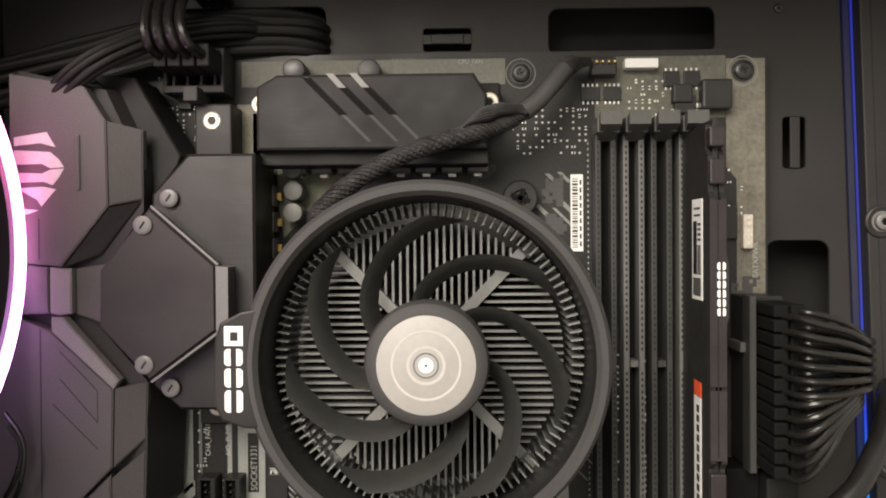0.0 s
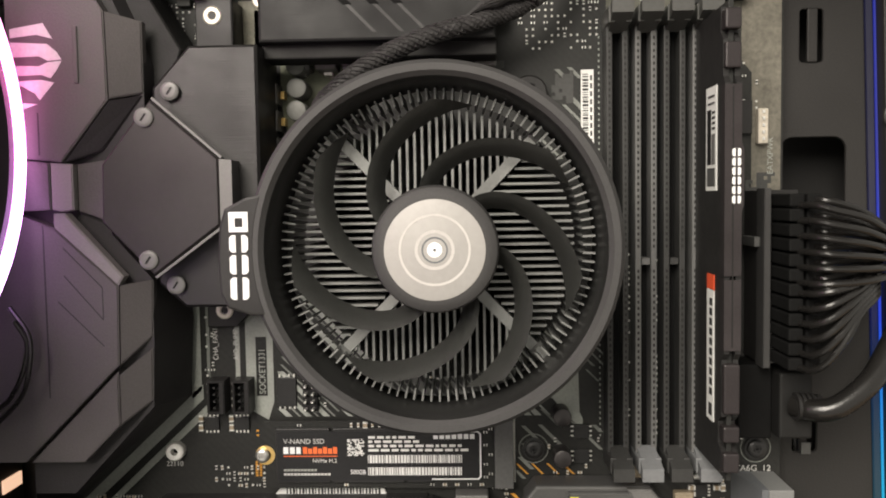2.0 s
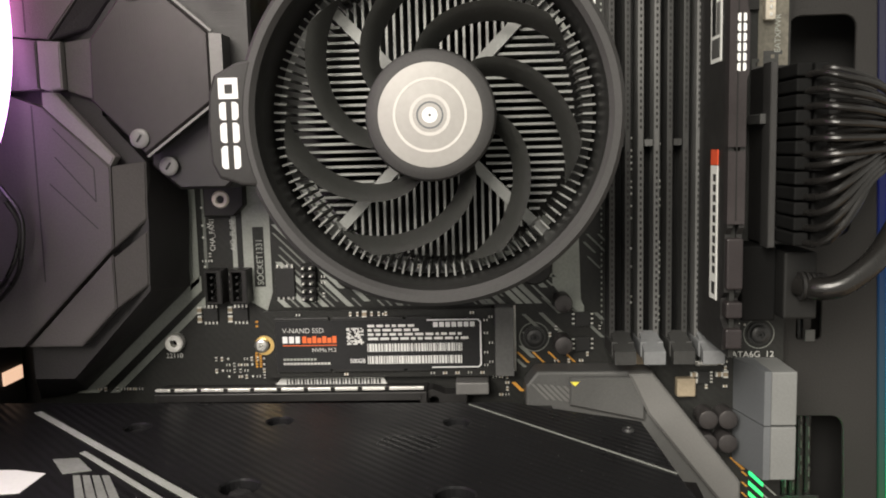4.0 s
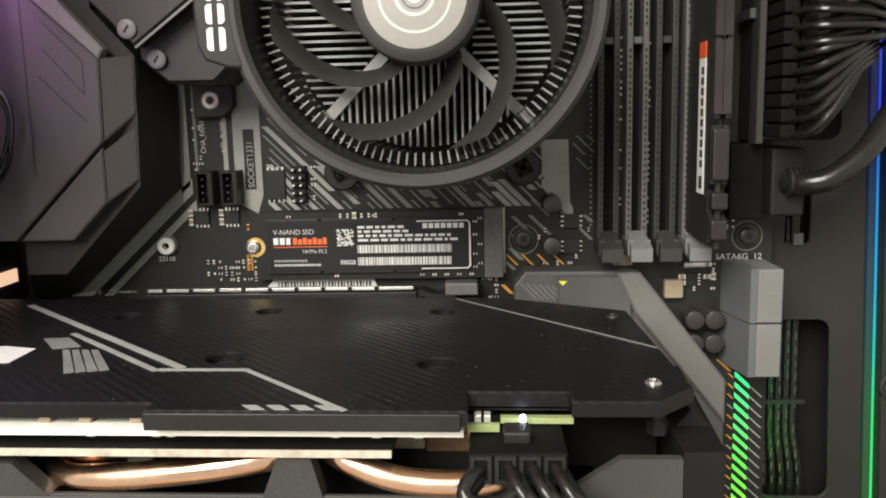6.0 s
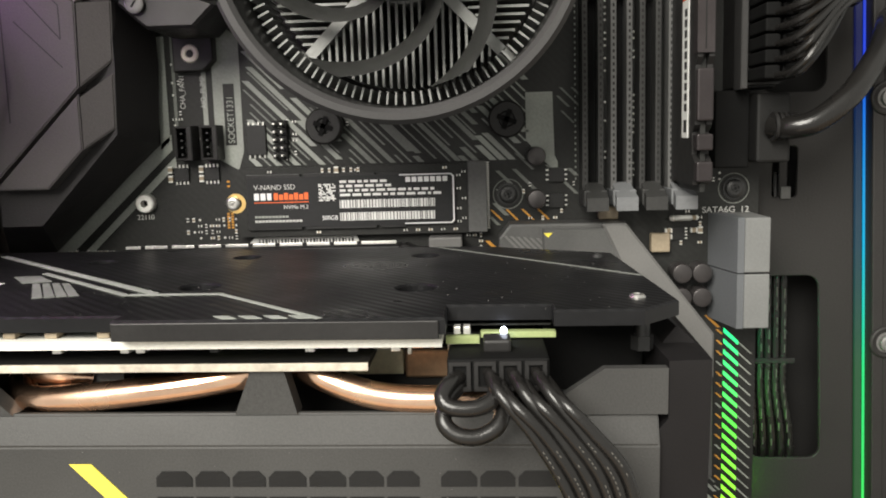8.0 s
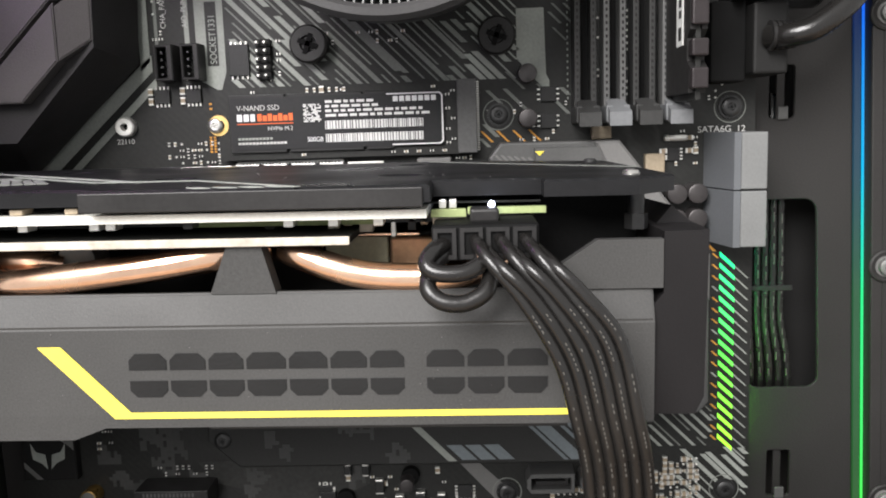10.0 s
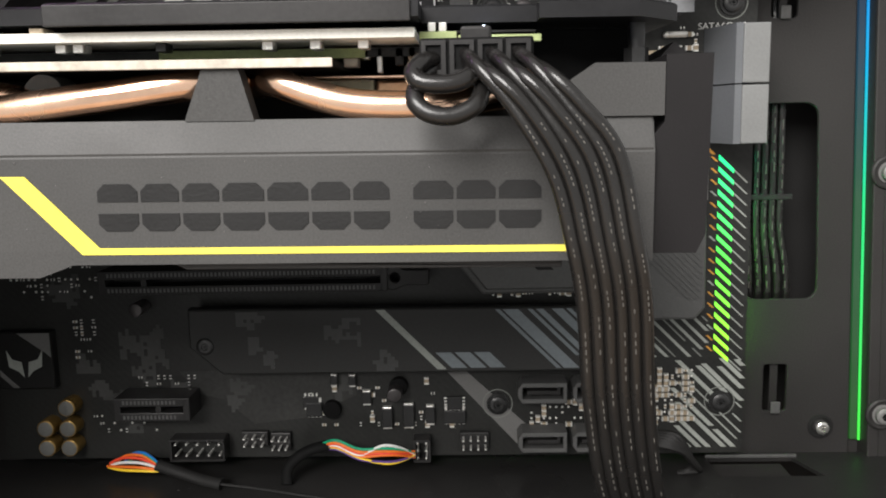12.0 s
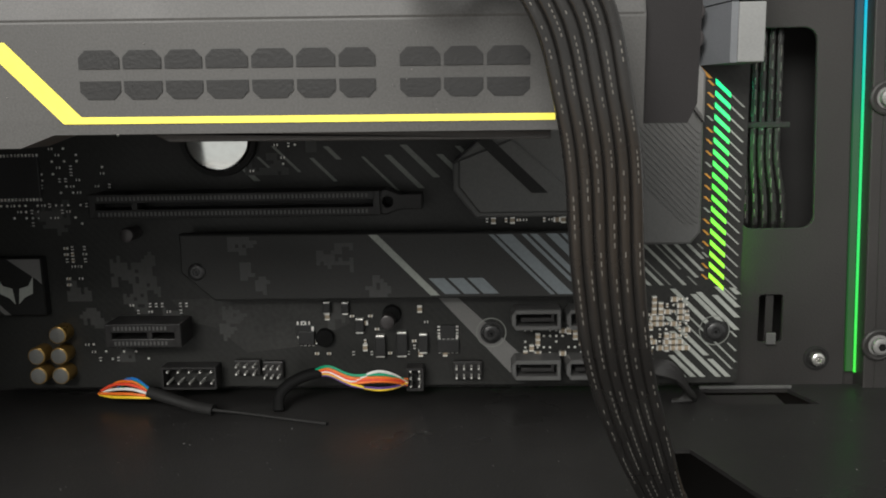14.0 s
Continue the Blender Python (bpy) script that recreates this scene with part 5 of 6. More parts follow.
for k in range(9):
    bm = bmesh.new()
    rows = []
    for i in range(8):
        r = 19 + i * 4.9
        a = radians(k * 40) + i * 0.06
        rows.append([bm.verts.new((-6 + 12 * g, FYC + r * math.cos(a + 0.5 * g), FZC + r * math.sin(a + 0.5 * g))) for g in (0, 0.33, 0.66, 1)])
    for p, q in zip(rows, rows[1:]):
        for j in range(3):
            bm.faces.new((p[j], p[j + 1], q[j + 1], q[j]))
    bmesh.ops.solidify(bm, geom=bm.faces[:], thickness=1.0)
    part("fan_blade", finish(bm, True), MATT, rf)
for s in (-1, 1):
    part("corner_lug", box(-14, 6, FYC + 42, FYC + 56, FZC + s * 50 - 6, FZC + s * 50 + 6, 2.5), PLASTIC, rf)
part("cable_lead", tube([(14, -44, 196), (16, -42, 190), (15, -41, 184), (11, -39.5, 176), (5, -37.6, 170), (-6, -37, 166)], 0.7, 8), CABLE, rf)
part("cable_lead", tube([(14, -46, 200), (19, -46, 192), (18, -45, 182), (13, -42, 173), (2, -39, 164), (-8, -38, 160)], 0.7, 8), CABLE, rf)

# ---- processor power plug and its cables ----
eps = thing("cpu_power_plug", (57, 0, 294), "black eight-pin processor power plug and wires", "power plug")
part("socket_rim", plate([(46.6, 294), (66, 294), (66, 308), (46.6, 308)], -12, -0.2, [[(47.8, 296.4), (64.8, 296.4), (64.8, 307), (47.8, 307)]], 0.3), LATCHDARK, eps)
bm = bmesh.new()
for k in range(4):
    box(48.3 + 4.4 * k, 52.2 + 4.4 * k, -25, -1, 299.6, 306.4, 0.5, bm)
part("plug_body", bm, PLASTIC_DARK, eps)
for k in range(4):
    part("socket_tooth", box(49.6 + 4.4 * k, 50.2 + 4.4 * k, -11.6, -2, 296.4, 299.4), LATCHDARK, eps)
part("plug_latch", box(55, 59.4, -18, -3, 290.4, 295, 0.4), MATT, eps)
for k in range(4):
    part("wire", tube([(50.2 + 4.4 * k, -24, 303), (49.4 + 3.9 * k, -31, 305), (48.6 + 3.4 * k, -31, 312), (49 + 3.2 * k, -24, 322), (52 + 3 * k, -8, 330), (54 + 3 * k, 16, 326)], 1.6, 10), CABLE, eps)
for dx, dz, y in ((0, 0, 0), (1.6, -1.4, 1.5), (3.2, -2.6, 0.4), (0.8, 2.0, -1), (2.6, 0.8, -1.6), (4.4, -0.8, -1), (-1.2, 1.2, 1.2)):
    c = part("cable", tube([(4 + dx, -20 + y, 273 + dz), (14 + dx, -29 + y, 284 + dz), (26 + dx, -34 + y, 294.5 + dz), (38 + dx, -31 + y, 303 + dz), (52 + dx, -20 + y, 311 + dz), (68 + dx, -6 + y, 316 + dz), (84 + dx, 16 + y, 318 + dz)], 1.05, 10), SHEATH)
    tagged(c, "thin black cable strand in the upper corner of the case", "cable", "upper corner cables")
rng = random.Random(21)
for k in range(11):
    dz, y, q = -7.5 + 1.5 * k, rng.uniform(-5, 3), rng.uniform(-1.2, 1.2)
    c = part("cable", tube([(-12, -8 + y, 297 + dz), (20, -7 + y, 305 + dz + q), (50, -2 + y, 314 + 0.9 * dz - q), (78, 2 + y, 316 + 0.9 * dz + q), (93, 6 + y, 315 + 0.8 * dz), (96, 18, 314 + 0.7 * dz)], 1.7, 10), SHEATH)
    tagged(c, "matt black cable of the bundle along the case top", "cable", "bundle along the case top")

# ---- memory module ----
ram = thing("memory_module", (212.1, -9, 148), "black memory module with a finned spreader in the slot", "memory module")
RX = 212.1
part("module_board", box(RX - 0.7, RX + 0.7, -36, -4, 147.6, 280.6, 0.1), PCB, ram)
for s in (-1, 1):
    prof = [(-8.6, 149.5), (-35, 149.5), (-36.5, 156), (-33.5, 158), (-33.5, 164), (-36.5, 166), (-36.5, 182), (-38.6, 184), (-38.6, 258), (-36.8, 260), (-36.8, 270), (-34.5, 272), (-34.5, 279), (-8.6, 279)]
    bm = bmesh.new()
    a = [bm.verts.new((RX + s * 0.8, y, z)) for y, z in prof]
    b = [bm.verts.new((RX + s * 2.3, y, z)) for y, z in prof]
    bm.faces.new(a)
    bm.faces.new(b[::-1])
    for i in range(len(a)):
        bm.faces.new((a[i], b[i], b[(i + 1) % len(a)], a[(i + 1) % len(a)]))
    finish(bm)
    part("spreader", bm, PLASTIC, ram)
part("top_bar", plate([(RX - 2.6, 185), (RX + 2.0, 185), (RX + 2.0, 204.5), (RX - 2.6, 204.5)], -39.6, -36, bevel=0.5), SPREADER, ram, "charcoal spreader cap")
part("top_bar", plate([(RX - 2.6, 205.6), (RX + 2.0, 205.6), (RX + 2.0, 223), (RX + 2.6, 225), (RX + 2.6, 240), (RX + 2.0, 242), (RX + 2.0, 257.5), (RX - 2.6, 257.5)], -39.6, -36, bevel=0.5), SPREADER, ram, "charcoal spreader cap")
part("top_seam", box(RX - 0.5, RX - 0.2, -39.75, -39.5, 186, 257), PLASTIC_DARK, ram)
for z0, z1 in ((150.5, 156), (159, 163.5), (167, 181), (262, 269), (272.5, 278)):
    part("top_tooth", box(RX - 2.2, RX + 2.2, -38.6, -34, z0, z1, 0.5), SPREADER, ram)
for k in range(6):
    z = 225.4 + 2.55 * k
    part("badge_mark", mark_bars(2.1, 2.3, 0.8, lambda u, v: (RX + 1.7 - v, z + u), -39.85, -39.55), WHITE, ram)


def side_label(z0, z1, y0, y1, mat, label):
    lb = part("side_label", box(RX - 2.5, RX - 2.31, y0, y1, z0, z1), mat, ram, label)
    return lb


lb = side_label(229, 258.4, -31.5, -21, LABEL, "white label with printed bars")
part("printed_panel", box(RX - 2.62, RX - 2.5, -30.2, -22.4, 230.2, 235.4), GREY_METAL_DARK, lb)
part("printed_panel", box(RX - 2.62, RX - 2.5, -26.2, -22.6, 236.4, 252.0), DARKTEXT, lb)
part("printed_panel", box(RX - 2.62, RX - 2.5, -30.2, -27.0, 236.4, 245.0), GREY_METAL, lb)
for k in range(4):
    part("bar", box(RX - 2.62, RX - 2.5, -30, -27.2, 246.2 + 1.5 * k, 246.9 + 1.5 * k), INK, lb)
part("bar", box(RX - 2.62, RX - 2.5, -29.6, -23.2, 253.4, 254.0), GREY_METAL_DARK, lb)
part("bar", box(RX - 2.62, RX - 2.5, -29.6, -23.2, 255.4, 256.0), GREY_METAL_DARK, lb)
lb = side_label(162.5, 200.5, -29.5, -22.5, LABEL, "white warning label with a red end")
part("red_end", box(RX - 2.5, RX - 2.31, -29.5, -22.5, 200.7, 205), RED, lb)
for k in range(10):
    part("bar", box(RX - 2.62, RX - 2.5, -28, -25.5, 170 + 2.9 * k, 172 + 2.9 * k), INK, lb)
part("bar", box(RX - 2.62, RX - 2.5, -28, -25, 164, 167.5), INK, lb)

# ---- solid state drive ----
ssd = thing("solid_state_drive", (110, -3, 135), "flat black solid state drive with a printed label", "solid state drive")
part("drive_board", plate([(72.5, 134.4), (148, 134.4), (148, 156.4), (72.5, 156.4), (72.5, 147.4), (74.5, 147), (75.3, 145.4), (74.5, 143.8), (72.5, 143.4)], -4.2, -3.4), PCB, ssd)
for x0, x1 in ((76.5, 94), (95, 118), (119, 127)):
    part("memory_chip", box(x0, x1, -5.6, -4.2, 136.6, 154.4, 0.2), CHIP, ssd)
part("label_sheet", plate(round_rect(77, 143, 137.6, 153.6, 0.8, 3), -5.9, -5.6), material("matt_black_label", (0.018, 0.018, 0.019), 0.45, 0, 0.2), ssd, "black printed label")
YL = -6.0
words("V-NAND SSD", 2.3, 79.0, 149.6, YL, SILK_WHITE, ssd)
for x0, x1 in ((79, 80.6), (81.1, 82.7), (83.2, 84.6)):
    part("printed_mark", plate([(x0, 146.3), (x1, 146.3), (x1, 148.5), (x0, 148.5)], YL - 0.05, YL + 0.05), WHITE, ssd)
for k in range(7):
    part("printed_mark", plate([(85.4 + 1.62 * k, 146.3), (86.7 + 1.62 * k, 146.3), (86.7 + 1.62 * k, 148.0 + 0.5 * (k % 2 == 0)), (85.4 + 1.62 * k, 148.0 + 0.5 * (k % 2 == 0))], YL - 0.05, YL + 0.05), ORANGE_PRINT, ssd)
part("printed_rule", box(79, 96.5, YL - 0.05, YL + 0.05, 145.4, 145.65), ORANGE_PRINT, ssd)
words("NVMe M.2", 1.8, 88.4, 143.4, YL, SILK_WHITE, ssd)
words("500GB", 2.0, 100.6, 139.6, YL, WHITE, ssd, squeeze=0.9)
for k, (x0, x1, z) in enumerate(((79, 90, 140.6), (79, 95.5, 139.2))):
    for i in range(int((x1 - x0) / 1.1)):
        part("bar", box(x0 + 1.1 * i, x0 + 0.85 + 1.1 * i, YL - 0.04, YL + 0.05, z, z + 0.7), SILK_WHITE if k else SILK, ssd)
rng = random.Random(8)
bm = bmesh.new()
for i in range(11):
    for j in range(11):
        if rng.random() < 0.55:
            box(99.8 + 0.5 * i, 100.25 + 0.5 * i, YL - 0.05, YL + 0.05, 145.6 + 0.5 * j, 146.05 + 0.5 * j, 0, bm)
part("printed_square", bm, LABEL, ssd)
for r, z in enumerate((151.2, 149.8, 148.4, 147.0)):
    x = 106.6
    while x < 122 + (r == 2) * 14 + (r == 3) * 15:
        w = rng.uniform(1.0, 3.4)
        part("bar", box(x, x + w, YL - 0.05, YL + 0.05, z, z + 0.8), LABEL, ssd)
        x += w + 0.7
for z0, z1 in ((143.2, 145.8), (139.2, 141.8)):
    x = 106.4
    bm = bmesh.new()
    while x < 136.5:
        w = rng.choice((0.25, 0.4, 0.6, 0.8))
        box(x, x + w, YL - 0.05, YL + 0.05, z0, z1, 0, bm)
        x += w + rng.choice((0.2, 0.3))
    tagged(part("barcode", bm, LABEL, ssd), kind="stuff")
for k in range(7):
    part("printed_mark", plate([(127.6 + 1.95 * k, 151.0), (129.1 + 1.95 * k, 151.0), (129.1 + 1.95 * k, 152.6), (127.6 + 1.95 * k, 152.6)], YL - 0.05, YL + 0.05), WHITE, ssd)
part("label_frame", plate([(125.6, 153.5), (142.0, 153.5), (142.9, 152.6), (142.9, 138.6), (142.0, 137.7), (127, 137.7), (127, 138.1), (141.8, 138.1), (142.4, 138.8), (142.4, 152.4), (141.8, 153.1), (125.6, 153.1)], YL - 0.05, YL + 0.05), WHITE, ssd)
part("end_ring", lathe([(3.2, -4.25), (3.2, -4.4), (1.9, -4.4), (1.9, -4.25)], 72.6, 145.4, 24, closed=True), GOLD, ssd)
screw(71.8, 145.4, 2.3, -5.9, -4.4, STEELB, ssd, "retaining_screw")
part("drive_socket", box(147.2, 153.2, -6.2, -0.2, 134.6, 157, 0.3), GREYPL, ssd, "grey edge socket")
SOCKET_PIN = shared("socket_pin", box(-0.4, 0.4, -1.4, -0.1, -0.18, 0.18), [SOLDER])
for k in range(30):
    link("socket_pin", SOCKET_PIN, ssd, "", Matrix.Translation((153.6 * S, 0, (135.4 + 0.72 * k) * S)))
for k in range(34):
    z, x = (155.2, 78 + 2.0 * k) if k % 2 else (135.6, 79 + 2.0 * k)
    if x < 146 and (k % 7 == 3 or (x > 124 and z < 140)):
        link("chip_capacitor", CAP_SMALL if k % 3 else RES_SMALL, ssd, "", Matrix.Translation((x * S, -4.2 * S, z * S)))
for k in range(6):
    link("chip_capacitor", CAP_BIG if k == 2 else CAP_SMALL, ssd, "", Matrix.Translation(((101 + 2.3 * k) * S, -4.25 * S, 155.3 * S)) @ Matrix.Rotation(radians(90), 4, "Y"))
for k in (0, 1, 4, 7, 10, 14, 15):
    link("chip_resistor", RES_SMALL, ssd, "", Matrix.Translation(((144.3 + (k % 2) * 1.6) * S, -4.2 * S, (138 + 1.05 * k) * S)))

# ---- chipset heat sink and lower drive cover ----
ch = thing("chipset_heatsink", (190, -1, 52), "grey painted chipset heat sink with slanted steps", "heat sink")
part("sink_slab", plate([(156.5, 133), (160, 137.4), (195.5, 137.2), (222.6, 102), (223, 55), (220, 51.5), (206, 51.5), (202, 60.4), (155.4, 60.4), (148.6, 69), (148.6, 77), (172, 98), (172, 110), (156.5, 126)], -11.5, -1, bevel=0.8, seg=2), GREY_METAL_DARK, ch)
part("upper_step", plate([(188, 137), (195.4, 137), (222.3, 102), (222.3, 88), (216, 96), (194, 124)], -14, -11.3, bevel=0.7), GREY_METAL, ch, "paler slanted edge")
part("upper_step", plate([(170, 135.8), (189, 135.8), (193, 131), (193, 122), (170, 127)], -13.2, -11.3, bevel=0.5), GREY_METAL_DARK, ch)
for k in range(6):
    part("slant_rib", strip(158.4 + 2.0 * k, 133.8 - 0.2 * k, 163.4 + 2.0 * k, 128.6 - 0.2 * k, 0.7, -11.5, 0.5), GREY_METAL, ch)
part("arrow_mark", plate([(170.2, 134.6), (173.0, 134.6), (171.6, 133.2)], -13.5, -13.1), YELLOW, ch)
part("lower_step", plate([(150.4, 70), (156.6, 62), (186, 62), (186, 67), (166, 84), (150.4, 78)], -13, -11.3, bevel=0.5), GREY_METAL_DARK, ch)
cluster(158, 190, 56.8, 59.6, 11, 51, "cbr")
part("dark_slash", strip(158, 84, 174.6, 68, 3.4, -13.0, 0.15), PLASTIC_DARK, ch)
for k in range(17):
    x0 = 188 + 1.9 * k
    ln = min(30, 221.5 - x0)
    if ln > 2:
        part("fine_rib", strip(x0, 88, x0 + ln, 88 - ln, 0.7, -11.5, 0.3), GREY_METAL_DARK, ch)
cvr = thing("drive_heatsink", (125, -3, 34), "dark flat drive cover with camouflage and slanted grey print", "heat sink")
COVER_OUT = [(63, 56.2), (191, 55.4), (191, 35), (73, 35), (63, 44)]
part("cover_plate", plate(COVER_OUT, -8.6, -4.6, bevel=0.5), material("matt_black_drive_cover", (0.034, 0.034, 0.033), 0.55, 0, 0.2, 2000, 0.25, 45), cvr)
part("cover_base", plate([(64, 53), (190, 53), (190, 36), (74, 36), (64, 45)], -4.6, -0.2), PLASTIC_DARK, cvr)
screw(68, 44.4, 2.7, -9.6, -8.5, BLACKSCREW, cvr, "cover_screw")
CAMO2 = material("grey_camouflage_print", (0.072, 0.072, 0.071), 0.6, 0, 0.15)
for i, (x, z, w, h) in enumerate(((82, 50, 8, 9), (85, 43, 7, 7), (89, 38.5, 8, 5), (106, 49, 7, 8), (113, 47.5, 7, 8), (122, 38.5, 13, 5))):
    camo(x, z, w, h, 50 + i, CAMO2, -8.6, cvr)
BLUEGREY = material("blue_grey_print", (0.20, 0.225, 0.24), 0.5, 0, 0.15)
part("printed_band", strip(123.5, 55.4, 142.5, 36, 2.0, -8.6), SILK, cvr)
for x in (143, 149, 155):
    part("printed_band", strip(x, 41.4, x + 5, 36.4, 3.4, -8.6), BLUEGREY, cvr)
for x, ln, w in ((160, 19, 1.0), (164, 19, 3.4), (170, 15, 1.0), (173, 18.6, 1.6), (178.5, 9, 2.4), (182, 7, 1.0)):
    part("printed_band", strip(x, 55.0, x + ln, 55.0 - ln, w, -8.6), BLUEGREY, cvr)

# ---- graphics card, hanging a little towards its free end ----
gpu = new("graphics_card")
gpu.empty_display_size = 0.01
tagged(gpu, "large charcoal graphics card with yellow line and copper heat pipes", "graphics card")
gpu.matrix_basis = Matrix.Translation((0.085, -0.01, 0.1335)) @ Matrix.Rotation(radians(0.5), 4, "Y")
# its parts are given in the world's millimetres, as if it hung level
gpu["base"] = [0.085, -0.01, 0.1335]


def level(outline, zt, zb, holes=(), bevel=0.0):
    """A level sheet from an outline in x and y."""
    bm = plate(outline, -zt, -zb, holes, bevel)
    for v in bm.verts:
        x, d, y = v.co
        v.co = (x, y, -d)
    return finish(bm)


BPT = 133.5
bpmat = material("black_backplate", (0.013, 0.013, 0.014), 0.36, 0.2, 0.25, 900, 0.1, 40)
nt = bpmat.node_tree
wv = nt.nodes.new("ShaderNodeTexWave")
wv.bands_direction = "DIAGONAL"
wv.inputs["Scale"].default_value = 190
wco = nt.nodes.new("ShaderNodeTexCoord")
nt.links.new(wco.outputs["Object"], wv.inputs["Vector"])
wb = nt.nodes.new("ShaderNodeBump")
wb.inputs["Distance"].default_value = 0.0003
facing = nt.nodes.new("ShaderNodeNewGeometry")
apart = nt.nodes.new("ShaderNodeSeparateXYZ")
top_only = nt.nodes.new("ShaderNodeMath")
top_only.operation, top_only.use_clamp, top_only.inputs[1].default_value = "MULTIPLY", True, 0.28
nt.links.new(facing.outputs["Normal"], apart.inputs[0])
nt.links.new(apart.outputs["Z"], top_only.inputs[0])
nt.links.new(top_only.outputs[0], wb.inputs["Strength"])
nt.links.new(wv.outputs["Fac"], wb.inputs["Height"])
nt.links.new(wb.outputs[0], nt.nodes["Principled BSDF"].inputs["Normal"])
holes = [circle(x, y, 4.4 if y < -80 else 3.6, 24) for x, y in ((87, -45), (49, -50), (136, -46), (89, -90), (137, -94))]
bp = part("backplate", level([(-12, -28), (152, -28), (186, -45), (188.5, -110), (180.4, -118.5), (164, -118.5), (164, -113), (144.4, -113), (144.4, -124), (84, -124), (84, -120), (-12, -120)], BPT, BPT - 3.0, holes, 0.4), bpmat, gpu)
part("backplate_lip", box(84.2, 143.2, -124.6, -124.0, BPT - 3.8, BPT - 0.4, 0.2), PLASTIC, gpu)
for x, y in ((87, -45), (49, -50), (136, -46), (89, -90), (137, -94)):
    part("spring_screw", lathe([(2.6, BPT - 3), (2.6, BPT - 1.6), (1.8, BPT - 1.2), (0.8, BPT - 1.2)], x, 0, 20, axis="z", cy=y), BLACKSCREW, gpu)
for x, y, m in ((181, -108, STEELB), (181, -53, BLACKSCREW)):
    part("plate_screw", lathe([(1.7, BPT), (1.7, BPT + 0.3), (1.35, BPT + 0.8), (0.9, BPT + 0.9), (0.6, BPT + 0.5)], x, 0, 22, axis="z", cy=y), m, gpu)


dust("dust", 5, 120, lambda r: (r.uniform(60, 184), r.uniform(-118, -45), BPT + 0.03), gpu)
dust("dust", 6, 40, lambda r: (r.uniform(70, 183), -121.65, r.uniform(94, 108)), gpu)


def lying(pts, mat, name="printed_line"):
    return part(name, level(pts, BPT + 0.14, BPT + 0.01), mat, gpu)


def lying_line(x0, y0, x1, y1, w, mat=SILK):
    n = math.hypot(x1 - x0, y1 - y0)
    px, py = -(y1 - y0) / n * w / 2, (x1 - x0) / n * w / 2
    lying([(x0 + px, y0 + py), (x0 - px, y0 - py), (x1 - px, y1 - py), (x1 + px, y1 + py)], mat)


lying_line(14, -37, 82, -98, 2.0)
lying_line(43, -69, 77, -100, 1.5)
lying_line(77, -99.2, 97, -99.2, 1.5)
lying_line(96.4, -99.2, 122, -124, 1.2)
lying_line(139, -30, 187, -82, 0.6, SILK_DIM)
for k in range(4):
    lying([(102 + 4.6 * k, -121.2), (104.8 + 4.6 * k, -121.2), (107 + 4.6 * k, -123.6), (104.2 + 4.6 * k, -123.6)], SILK)
for k in range(4):
    u = 48 + 2.3 * k
    lying([(u, -84), (u + 1.7, -84), (u + 11.4, -101 + 0.6 * k), (u + 9.6, -102 + 0.6 * k)], SILK_DIM, "printed_block")
lying([(38, -74), (44, -73), (51, -81), (45, -83)], SILK_DIM, "printed_block")
lying([(22, -81), (33, -81), (41, -83), (41, -94), (30, -96), (22, -96)], LABEL, "printed_block")
# circuit board, base plate, fins and pipes
part("card_board", box(-12, 143.6, -121.4, -18, 127.5, 129.0), FR4, gpu, "pale raw edge of the card's circuit board")
part("card_board_face", box(-12, 164, -111, -18, 129.05, 129.4), PCB, gpu)
part("board_tab", box(150.6, 164.8, -113.6, -111.6, 127.2, 128.4, 0.1), FR4G, gpu, "greenish board edge")
part("board_tab", box(144.2, 150.4, -118, -116.4, 127.2, 128.6, 0.1), FR4G, gpu, "greenish board edge")
# plate body coloured black to keep the gap over it in shade
part("base_plate", box(-12, 130, -120.3, -22, 123.2, 124.4, 0.1), PLASTIC_DARK, gpu)
# pale front strip puts the light on this edge into colour
part("base_plate_edge", box(-12, 130, -120.9, -120.3, 123.0, 124.5, 0.15), FR4DIM, gpu, "base plate edge, toned pale as if lit")
part("under_board", box(-12, 160, -108, -18, 125.4, 127.0), PCB, gpu)
part("board_tab", box(144.4, 150.4, -116.4, -115.2, 125.6, 127.2, 0.1), FR4DIM, gpu, "dull board edge")
for x in (145.6, 147.4):
    part("card_component", box(x, x + 1.3, -117, -114.6, 128.7, 130.2, 0.15), SOLDER, gpu)
part("green_board_edge", box(97, 134, -109, -102, 125.2, 126.9, 0.1), FR4G, gpu, "greenish board edge")
for x in (10, 70, 83, 86, 100, 118, 126, 134):
    part("card_component", box(x, x + 1.8, -118.6, -115, 126.0, 127.45, 0.2), SOLDER if x % 4 else CHIP, gpu)
for x in (40, 20, 61, 69, 79):
    part("card_component", box(x, x + 2.4, -119, -115, 129.1, 130.2, 0.2), TAN, gpu)
part("card_coil", lathe([(3.6, -110), (3.8, -109.4), (3.8, -104)], 76, 119.5, 24), CAPTOP, gpu)
# plain box for the fins, blackened for the shaded interior
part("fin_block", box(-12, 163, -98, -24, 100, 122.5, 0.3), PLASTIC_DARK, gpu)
part("copper_block", box(134.8, 158, -100.2, -60, 115.5, 121.6, 0.6), material("pale_copper", (0.52, 0.34, 0.21), 0.4, 0.85, 0.2), gpu, "pale copper block")
